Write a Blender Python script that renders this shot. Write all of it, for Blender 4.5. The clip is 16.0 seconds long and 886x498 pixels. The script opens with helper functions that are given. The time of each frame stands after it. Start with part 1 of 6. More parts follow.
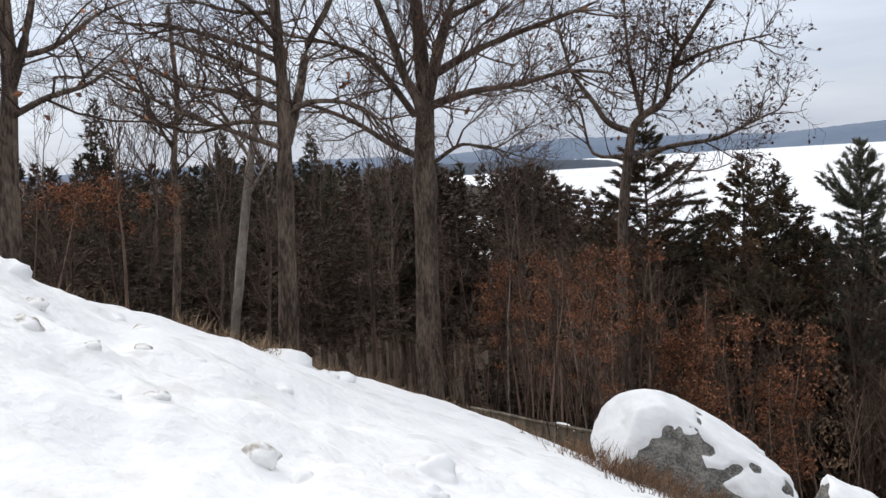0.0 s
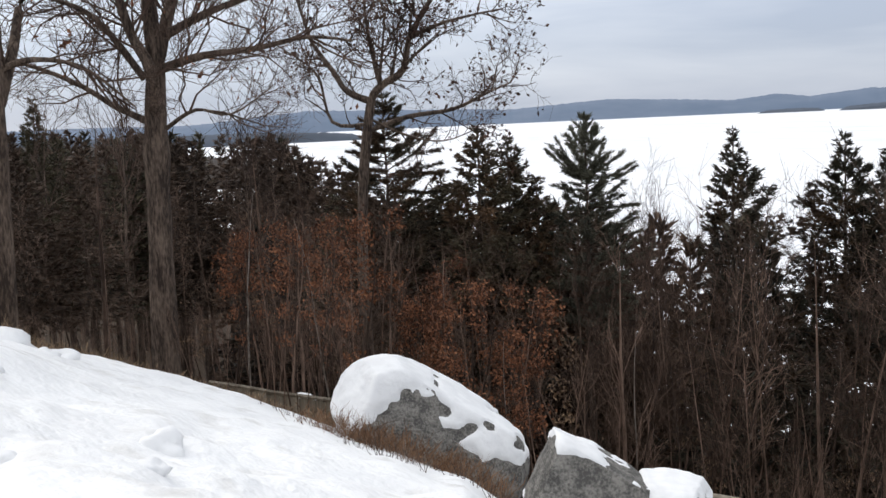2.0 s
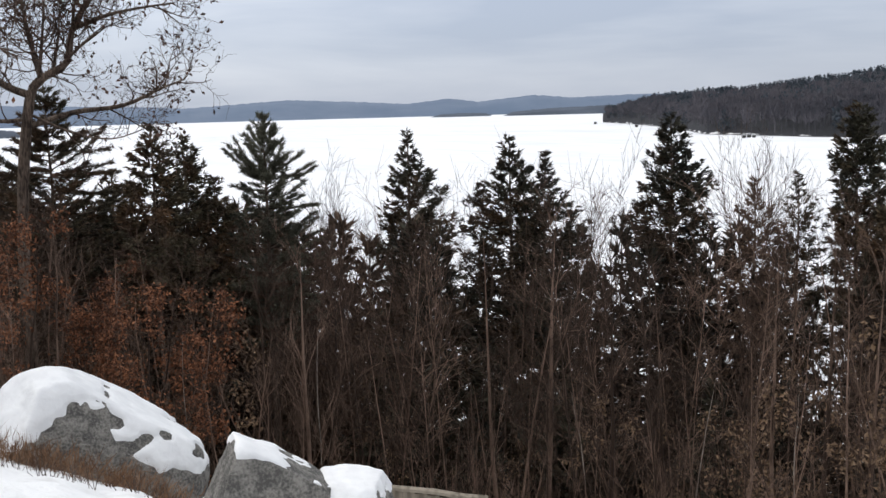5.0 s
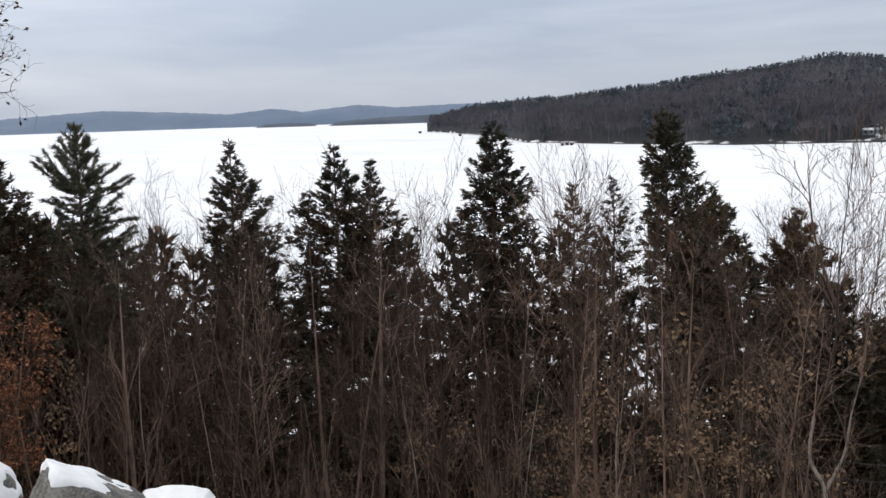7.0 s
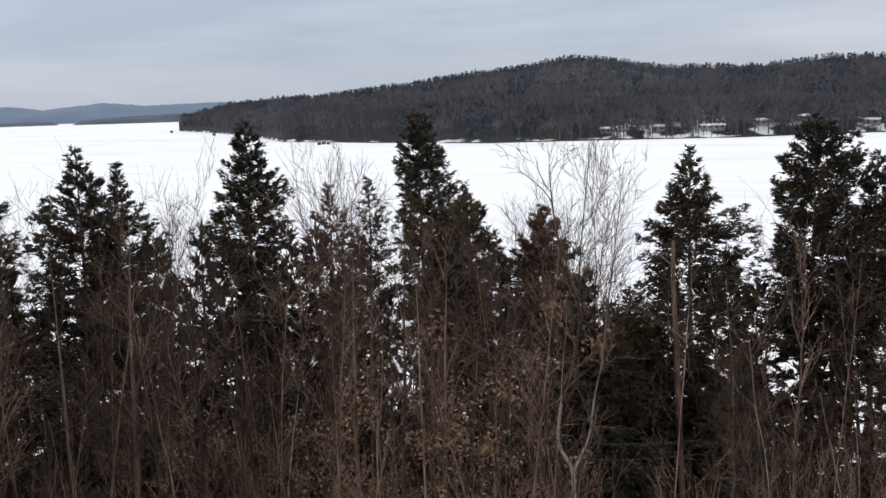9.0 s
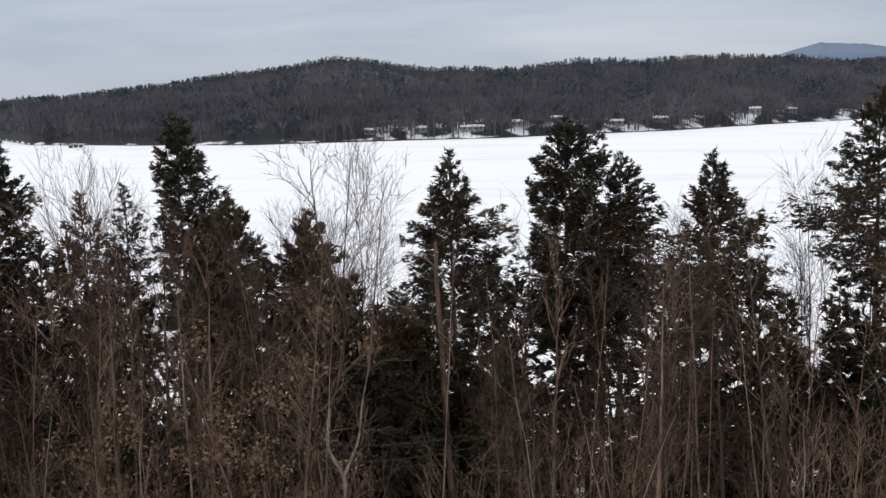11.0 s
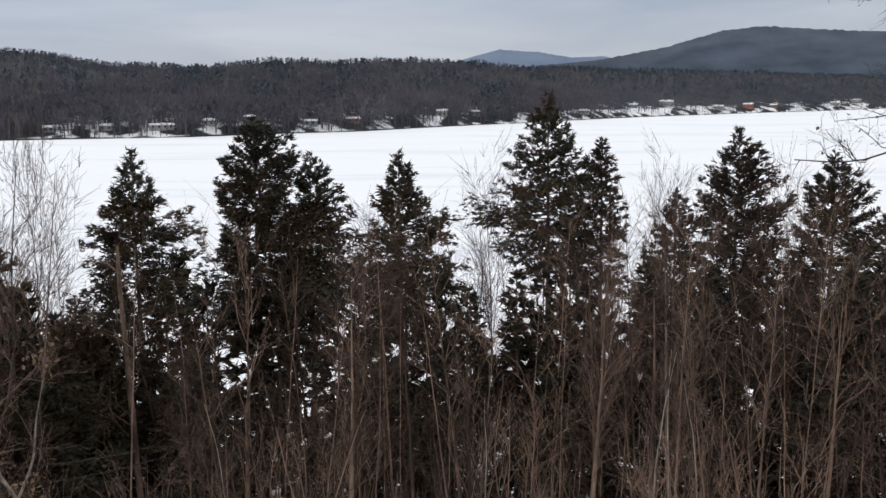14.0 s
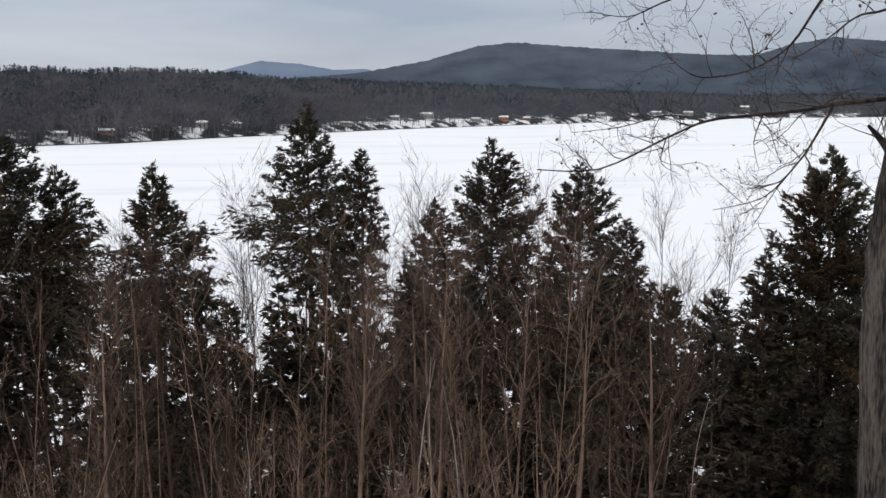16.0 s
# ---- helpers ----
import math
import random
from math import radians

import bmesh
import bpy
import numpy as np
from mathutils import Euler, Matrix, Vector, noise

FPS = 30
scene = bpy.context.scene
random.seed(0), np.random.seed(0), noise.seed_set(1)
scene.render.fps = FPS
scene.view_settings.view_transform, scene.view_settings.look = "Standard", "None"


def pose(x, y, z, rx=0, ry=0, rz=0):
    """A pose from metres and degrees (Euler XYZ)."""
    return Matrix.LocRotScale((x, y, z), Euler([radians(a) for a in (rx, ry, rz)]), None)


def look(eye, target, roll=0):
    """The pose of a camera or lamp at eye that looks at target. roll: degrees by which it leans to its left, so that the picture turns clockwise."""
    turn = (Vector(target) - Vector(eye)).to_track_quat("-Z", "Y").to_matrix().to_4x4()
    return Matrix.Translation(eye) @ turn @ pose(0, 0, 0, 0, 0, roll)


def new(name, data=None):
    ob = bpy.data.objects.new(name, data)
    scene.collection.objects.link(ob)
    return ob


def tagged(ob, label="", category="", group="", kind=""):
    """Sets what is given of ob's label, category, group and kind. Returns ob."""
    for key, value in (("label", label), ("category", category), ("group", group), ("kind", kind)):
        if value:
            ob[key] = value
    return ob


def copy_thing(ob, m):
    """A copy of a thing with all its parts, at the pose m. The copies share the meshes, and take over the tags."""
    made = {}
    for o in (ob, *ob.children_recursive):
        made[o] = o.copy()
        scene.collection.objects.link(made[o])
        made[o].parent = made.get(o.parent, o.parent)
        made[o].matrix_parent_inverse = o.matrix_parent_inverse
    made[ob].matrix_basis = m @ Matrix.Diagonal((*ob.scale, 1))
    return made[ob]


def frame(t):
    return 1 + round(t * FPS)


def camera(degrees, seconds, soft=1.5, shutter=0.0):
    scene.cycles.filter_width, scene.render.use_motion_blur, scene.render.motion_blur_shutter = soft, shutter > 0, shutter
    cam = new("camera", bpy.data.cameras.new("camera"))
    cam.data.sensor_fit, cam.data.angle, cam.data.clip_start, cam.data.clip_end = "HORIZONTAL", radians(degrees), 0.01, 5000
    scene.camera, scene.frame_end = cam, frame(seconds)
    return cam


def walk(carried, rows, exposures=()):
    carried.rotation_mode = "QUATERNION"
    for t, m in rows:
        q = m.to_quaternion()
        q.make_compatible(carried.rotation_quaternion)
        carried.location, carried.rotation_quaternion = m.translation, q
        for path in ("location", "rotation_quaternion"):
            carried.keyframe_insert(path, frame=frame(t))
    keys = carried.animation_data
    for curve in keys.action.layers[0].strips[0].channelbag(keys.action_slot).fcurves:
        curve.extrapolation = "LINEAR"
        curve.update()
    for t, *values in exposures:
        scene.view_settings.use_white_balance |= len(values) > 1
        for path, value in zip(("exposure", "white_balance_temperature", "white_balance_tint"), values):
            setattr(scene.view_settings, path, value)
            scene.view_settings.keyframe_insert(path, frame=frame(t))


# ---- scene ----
cam = camera(46.36, 16.0, soft=1.5)
# seconds, place, turn about x, y and z
ROWS = [
    (0.0, -0.000, 0.000, 2.000, 85.19, 3.37, -0.28),
    (0.5, 0.036, 0.056, 1.972, 84.09, 2.82, -4.40),
    (1.0, 0.066, 0.102, 1.938, 83.47, 2.68, -8.33),
    (1.5, 0.090, 0.141, 1.905, 83.03, 2.46, -11.36),
    (2.0, 0.114, 0.174, 1.881, 82.98, 2.61, -14.37),
    (2.5, 0.142, 0.203, 1.868, 83.02, 2.51, -17.96),
    (3.0, 0.164, 0.227, 1.860, 83.01, 2.29, -20.51),
    (3.5, 0.178, 0.244, 1.858, 82.99, 2.35, -23.20),
    (4.0, 0.194, 0.251, 1.855, 82.72, 2.03, -26.26),
    (6.5, 0.248, 0.219, 1.840, 82.58, 1.62, -39.02),
    (7.0, 0.262, 0.213, 1.839, 82.66, 1.81, -41.39),
    (7.5, 0.284, 0.204, 1.842, 82.44, 1.99, -44.06),
    (8.0, 0.312, 0.191, 1.855, 82.16, 1.76, -48.00),
    (8.5, 0.337, 0.175, 1.873, 82.21, 1.46, -51.87),
    (8.7, 0.345, 0.168, 1.882, 82.20, 1.54, -53.07),
    (10.8, 0.409, 0.094, 1.988, 82.05, 1.67, -66.01),
    (11.0, 0.415, 0.084, 1.995, 81.91, 1.55, -67.65),
    (11.5, 0.429, 0.053, 2.006, 81.60, 1.37, -70.72),
    (12.0, 0.442, 0.017, 2.012, 81.56, 1.23, -73.86),
    (12.5, 0.454, -0.020, 2.013, 81.49, 1.14, -76.46),
    (13.0, 0.465, -0.055, 2.013, 81.52, 0.90, -78.83),
    (13.5, 0.476, -0.093, 2.010, 81.64, 0.77, -81.37),
    (14.0, 0.490, -0.136, 2.008, 81.61, 0.45, -84.33),
    (14.5, 0.505, -0.182, 2.006, 81.79, 0.21, -87.27),
    (15.0, 0.519, -0.231, 2.004, 81.92, 0.24, -90.36),
    (15.5, 0.532, -0.282, 2.001, 81.96, 0.33, -94.11),
    (16.0, 0.545, -0.334, 1.998, 82.20, 0.11, -97.28),
]
EXPOSURES = [(0.0, 0.12), (4.0, 0.08), (8.0, 0.03), (12.0, -0.06), (16.0, -0.10)]
walk(cam, [(t, pose(x, y, z, rx, ry, rz)) for t, x, y, z, rx, ry, rz in ROWS], EXPOSURES)

# ---- overcast sky and a weak, wide sun ----
SUN_ELEV, SUN_BEARING = 40.0, -38.0
world = bpy.data.worlds.new("overcast_sky")
scene.world = world
world.use_nodes = True
wt = world.node_tree
wt.nodes.clear()


def wnode(kind, **kw):
    n = wt.nodes.new(kind)
    for k, v in kw.items():
        n.inputs[k].default_value = v
    return n


w_out = wt.nodes.new("ShaderNodeOutputWorld")
w_bg = wt.nodes.new("ShaderNodeBackground")
w_sky = wt.nodes.new("ShaderNodeTexSky")
w_sky.sky_type = "NISHITA"
w_sky.sun_disc = False
w_sky.sun_elevation, w_sky.sun_rotation = radians(SUN_ELEV), radians(SUN_BEARING)
w_co = wt.nodes.new("ShaderNodeTexCoord")
w_map = wt.nodes.new("ShaderNodeMapping")
w_map.inputs["Scale"].default_value = (1.0, 1.0, 7.0)
w_noise = wnode("ShaderNodeTexNoise", Scale=2.2, Detail=5.0, Roughness=0.52, Distortion=0.4)
w_ramp = wt.nodes.new("ShaderNodeValToRGB")
w_ramp.color_ramp.elements[0].position, w_ramp.color_ramp.elements[0].color = 0.34, (0.432, 0.490, 0.610, 1)
w_ramp.color_ramp.elements[1].position, w_ramp.color_ramp.elements[1].color = 0.68, (0.648, 0.690, 0.780, 1)
w_sep = wt.nodes.new("ShaderNodeSeparateXYZ")
w_grad = wt.nodes.new("ShaderNodeMapRange")  # an overcast dome is brighter overhead
w_grad.inputs["From Min"].default_value, w_grad.inputs["From Max"].default_value = 0.0, 1.0
w_grad.inputs["To Min"].default_value, w_grad.inputs["To Max"].default_value = 0.84, 2.1
w_tintfac = wt.nodes.new("ShaderNodeMapRange")
w_tintfac.inputs["From Min"].default_value, w_tintfac.inputs["From Max"].default_value = 0.15, 0.6
w_tint = wt.nodes.new("ShaderNodeMix")  # and more neutral there
w_tint.data_type = "RGBA"
w_tint.inputs["B"].default_value = (0.620, 0.635, 0.665, 1)
w_mul = wt.nodes.new("ShaderNodeVectorMath")
w_mul.operation = "SCALE"
w_dot = wt.nodes.new("ShaderNodeVectorMath")  # the cloud is a little brighter on the sun's side
w_dot.operation = "DOT_PRODUCT"
w_dot.inputs[1].default_value = (math.sin(radians(SUN_BEARING)), math.cos(radians(SUN_BEARING)), 0)
w_side = wt.nodes.new("ShaderNodeMapRange")
w_side.inputs["From Min"].default_value, w_side.inputs["From Max"].default_value = -1.0, 1.0
w_side.inputs["To Min"].default_value, w_side.inputs["To Max"].default_value = 0.86, 1.12
w_both = wt.nodes.new("ShaderNodeMath")
w_both.operation = "MULTIPLY"
w_skyscale = wt.nodes.new("ShaderNodeVectorMath")
w_skyscale.operation = "SCALE"
w_skyscale.inputs["Scale"].default_value = 0.012
w_add = wt.nodes.new("ShaderNodeVectorMath")
for a, b in ((w_co.outputs["Generated"], w_map.inputs["Vector"]), (w_map.outputs[0], w_noise.inputs["Vector"]),
             (w_noise.outputs[0], w_ramp.inputs[0]), (w_co.outputs["Generated"], w_sep.inputs[0]),
             (w_sep.outputs["Z"], w_grad.inputs["Value"]), (w_ramp.outputs[0], w_tint.inputs["A"]), (w_tintfac.outputs[0], w_tint.inputs["Factor"]), (w_sep.outputs["Z"], w_tintfac.inputs["Value"]), (w_tint.outputs["Result"], w_mul.inputs[0]),
             (w_co.outputs["Generated"], w_dot.inputs[0]), (w_dot.outputs["Value"], w_side.inputs["Value"]),
             (w_grad.outputs[0], w_both.inputs[0]), (w_side.outputs[0], w_both.inputs[1]), (w_both.outputs[0], w_mul.inputs["Scale"]), (w_sky.outputs[0], w_skyscale.inputs[0]),
             (w_mul.outputs[0], w_add.inputs[0]), (w_skyscale.outputs[0], w_add.inputs[1]),
             (w_add.outputs[0], w_bg.inputs["Color"]), (w_bg.outputs[0], w_out.inputs["Surface"])):
    wt.links.new(a, b)
w_bg.inputs["Strength"].default_value = 1.0

sun = new("sun", bpy.data.lights.new("sun", "SUN"))
sun.data.energy, sun.data.angle, sun.data.color = 0.9, radians(14), (1.0, 0.93, 0.84)
sb = radians(SUN_BEARING)
sun.matrix_world = look((40 * math.sin(sb), 40 * math.cos(sb), 40 * math.tan(radians(SUN_ELEV))), (0, 0, 0))


# ---- materials ----
def material(name, dark, light, scale=6.0, rough=0.9, bump=0.3, detail=6.0, stretch=(1, 1, 1), fine=0.0, island=0.0, objrand=0.0, lo=0.35, hi=0.65, dist=0.02, patch=None):
    """A surface between two colours, by noise at two sizes, with relief."""
    m = bpy.data.materials.new(name)
    m.use_nodes = True
    nt = m.node_tree
    bsdf = nt.nodes["Principled BSDF"]
    bsdf.inputs["Roughness"].default_value = rough
    bsdf.inputs["Specular IOR Level"].default_value = 0.25
    co = nt.nodes.new("ShaderNodeTexCoord")
    mp = nt.nodes.new("ShaderNodeMapping")
    mp.inputs["Scale"].default_value = stretch
    n1 = nt.nodes.new("ShaderNodeTexNoise")
    n1.inputs["Scale"].default_value, n1.inputs["Detail"].default_value = scale, detail
    n2 = nt.nodes.new("ShaderNodeTexNoise")
    n2.inputs["Scale"].default_value, n2.inputs["Detail"].default_value = scale * 0.17, 3.0
    add = nt.nodes.new("ShaderNodeMath")
    add.operation = "ADD"
    half = nt.nodes.new("ShaderNodeMath")
    half.operation = "MULTIPLY"
    half.inputs[1].default_value = 0.5
    ramp = nt.nodes.new("ShaderNodeValToRGB")
    ramp.color_ramp.elements[0].position, ramp.color_ramp.elements[0].color = lo, (*dark, 1)
    ramp.color_ramp.elements[1].position, ramp.color_ramp.elements[1].color = hi, (*light, 1)
    ln = nt.links.new
    ln(co.outputs["Object"], mp.inputs["Vector"])
    ln(mp.outputs[0], n1.inputs["Vector"])
    ln(mp.outputs[0], n2.inputs["Vector"])
    ln(n1.outputs[0], add.inputs[0])
    ln(n2.outputs[0], add.inputs[1])
    ln(add.outputs[0], half.inputs[0])
    value = half.outputs[0]
    for amount, kind, socket in ((island, "ShaderNodeNewGeometry", "Random Per Island"), (objrand, "ShaderNodeObjectInfo", "Random")):
        if amount:
            src = nt.nodes.new(kind)
            mr = nt.nodes.new("ShaderNodeMapRange")
            mr.inputs["To Min"].default_value, mr.inputs["To Max"].default_value = -amount, amount
            ad = nt.nodes.new("ShaderNodeMath")
            ad.operation = "ADD"
            ln(src.outputs[socket], mr.inputs["Value"])
            ln(mr.outputs[0], ad.inputs[0])
            ln(value, ad.inputs[1])
            value = ad.outputs[0]
    ln(value, ramp.inputs[0])
    colour = ramp.outputs[0]
    if patch:  # patches of another tone: (colour, size, share)
        n3 = nt.nodes.new("ShaderNodeTexNoise")
        n3.inputs["Scale"].default_value, n3.inputs["Detail"].default_value = patch[1], 4.0
        pr = nt.nodes.new("ShaderNodeMapRange")
        pr.inputs["From Min"].default_value, pr.inputs["From Max"].default_value = 0.60 - 0.25 * patch[2], 0.72 - 0.25 * patch[2]
        pm = nt.nodes.new("ShaderNodeMix")
        pm.data_type, pm.blend_type = "RGBA", "MULTIPLY"
        pm.inputs["B"].default_value = (*patch[0], 1)
        ln(co.outputs["Object"], n3.inputs["Vector"])
        ln(n3.outputs[0], pr.inputs["Value"])
        ln(pr.outputs[0], pm.inputs["Factor"])
        ln(colour, pm.inputs["A"])
        colour = pm.outputs["Result"]
    ln(colour, bsdf.inputs["Base Color"])
    if bump:
        bp = nt.nodes.new("ShaderNodeBump")
        bp.inputs["Strength"].default_value, bp.inputs["Distance"].default_value = bump, dist
        ln(n1.outputs[0], bp.inputs["Height"])
        ln(bp.outputs[0], bsdf.inputs["Normal"])
    return m


SNOW = material("snow", (0.74, 0.74, 0.74), (0.83, 0.83, 0.825), 5.0, 0.75, 0.6, dist=0.06, lo=0.42, hi=0.58)
DIRTY_SNOW = material("dirty_snow", (0.30, 0.26, 0.21), (0.82, 0.815, 0.80), 9.0, 0.85, 0.8, lo=0.41, hi=0.51, dist=0.05)
ICE = material("snow_on_ice", (0.69, 0.71, 0.74), (0.81, 0.815, 0.825), 0.06, 0.7, 0.15, stretch=(1.6, 0.35, 1), lo=0.34, hi=0.52)
ROCK = material("granite", (0.098, 0.093, 0.086), (0.28, 0.265, 0.238), 32.0, 0.85, 1.0, lo=0.42, hi=0.60, dist=0.05, detail=10.0)
BARK = material("furrowed_grey_bark", (0.046, 0.033, 0.026), (0.215, 0.160, 0.123), 27.0, 0.95, 1.0, stretch=(1, 1, 0.24), objrand=0.03, dist=0.08, lo=0.41, hi=0.61)
TWIG = material("grey_brown_twig", (0.042, 0.028, 0.021), (0.140, 0.094, 0.072), 8.0, 0.9, 0.0, objrand=0.12)
PALE_BARK = material("pale_birch_bark", (0.12, 0.098, 0.080), (0.40, 0.345, 0.295), 9.0, 0.8, 0.3, stretch=(1, 1, 0.5))
SAPLING = material("sapling_bark", (0.046, 0.029, 0.021), (0.27, 0.180, 0.134), 5.0, 0.9, 0.0, objrand=0.17, stretch=(1, 1, 0.4), lo=0.40, hi=0.70)
HEMLOCK = material("hemlock_needles", (0.010, 0.010, 0.007), (0.060, 0.054, 0.033), 1.5, 0.65, 0.0, island=0.16, objrand=0.06, patch=((1.35, 0.86, 0.62), 0.45, 0.5))
BROWN_HEMLOCK = material("browned_hemlock_needles", (0.014, 0.010, 0.007), (0.072, 0.047, 0.033), 1.5, 0.7, 0.0, island=0.16, objrand=0.06, patch=((0.72, 1.0, 0.95), 0.5, 0.5))
WHITE_PINE = material("white_pine_needles", (0.038, 0.040, 0.029), (0.150, 0.145, 0.102), 1.5, 0.7, 0.0, island=0.14)
PINE = material("pine_needles", (0.028, 0.024, 0.015), (0.112, 0.092, 0.054), 1.5, 0.7, 0.0, island=0.14, objrand=0.06, patch=((1.25, 0.85, 0.7), 0.5, 0.5))
WOOD_PINE = material("weathered_pine_needles", (0.025, 0.023, 0.014), (0.092, 0.077, 0.044), 1.5, 0.75, 0.0, island=0.16, objrand=0.08)
WOOD_RUST = material("weathered_brown_needles", (0.036, 0.025, 0.018), (0.126, 0.085, 0.060), 1.5, 0.8, 0.0, island=0.16, objrand=0.08)
RUSTY = material("winter_browned_needles", (0.050, 0.031, 0.021), (0.165, 0.106, 0.069), 1.5, 0.8, 0.0, island=0.14)
LEAF = material("dead_oak_leaf", (0.090, 0.038, 0.021), (0.36, 0.158, 0.080), 1.5, 0.8, 0.0, island=0.16)
PALE_LEAF = material("dead_beech_leaf", (0.11, 0.07, 0.045), (0.27, 0.18, 0.11), 1.5, 0.8, 0.0, island=0.16)
GRASS = material("dead_grass", (0.11, 0.074, 0.045), (0.30, 0.208, 0.132), 2.0, 0.9, 0.0, island=0.16)
# woods across the lake: needle and crown colours carry some blue haze
FAR_GREEN = material("haze_tinted_conifers", (0.040, 0.052, 0.065), (0.070, 0.086, 0.101), 0.02, 0.9, 0.0, island=0.08)
FAR_BARE = material("haze_tinted_crowns", (0.064, 0.064, 0.076), (0.142, 0.130, 0.142), 0.016, 0.9, 0.0, island=0.08)
# the same woods farther along the shore, with more haze in the colour
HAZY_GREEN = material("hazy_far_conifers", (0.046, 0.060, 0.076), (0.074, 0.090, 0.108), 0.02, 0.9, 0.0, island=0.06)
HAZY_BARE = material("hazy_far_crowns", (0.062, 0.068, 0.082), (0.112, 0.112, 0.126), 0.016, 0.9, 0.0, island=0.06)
LEFT_WOODS = material("brown_woods_crowns", (0.030, 0.025, 0.023), (0.085, 0.068, 0.058), 0.12, 0.9, 0.0)
# the blue of several kilometres of haze is put into this base colour
HAZE_BLUE = material("haze_blue_ridge", (0.115, 0.155, 0.220), (0.165, 0.205, 0.27), 0.006, 0.95, 0.0, stretch=(1, 1, 3))
# dark forest with a thinner blue haze mixed into its colour
HAZE_MID = material("haze_tinted_forest", (0.026, 0.036, 0.052), (0.076, 0.093, 0.122), 0.009, 0.95, 0.0, stretch=(1, 1, 3))
OAK_BARK = material("deeply_furrowed_oak_bark", (0.018, 0.015, 0.013), (0.150, 0.124, 0.105), 34.0, 0.95, 1.0, stretch=(1, 1, 0.14), dist=0.14, lo=0.42, hi=0.60)
OAK_LIMB = material("dark_oak_limb", (0.010, 0.008, 0.007), (0.060, 0.046, 0.037), 12.0, 0.95, 0.8, stretch=(1, 1, 0.4), lo=0.42, hi=0.60)
WEATHERED = material("weathered_grey_board", (0.14, 0.118, 0.090), (0.32, 0.275, 0.215), 14.0, 0.9, 0.6, stretch=(1, 1, 0.08), objrand=0.05, lo=0.42, hi=0.58)
WEED = material("dry_brown_weed", (0.09, 0.048, 0.027), (0.27, 0.155, 0.088), 2.0, 0.9, 0.0, island=0.16)
DARK_TWIG = material("dark_birch_twig", (0.026, 0.021, 0.020), (0.080, 0.064, 0.057), 8.0, 0.9, 0.0, objrand=0.1)
DOME_TWIG = material("brown_hardwood_twig", (0.045, 0.029, 0.021), (0.145, 0.094, 0.070), 6.0, 0.9, 0.0, objrand=0.1)
DARK_LEAF = material("dark_dry_leaf", (0.05, 0.03, 0.024), (0.13, 0.075, 0.055), 2, 0.9, 0, island=0.14)
WIRE = material("cable_black", (0.02, 0.02, 0.02), (0.04, 0.04, 0.04), 5, 0.6, 0.0)


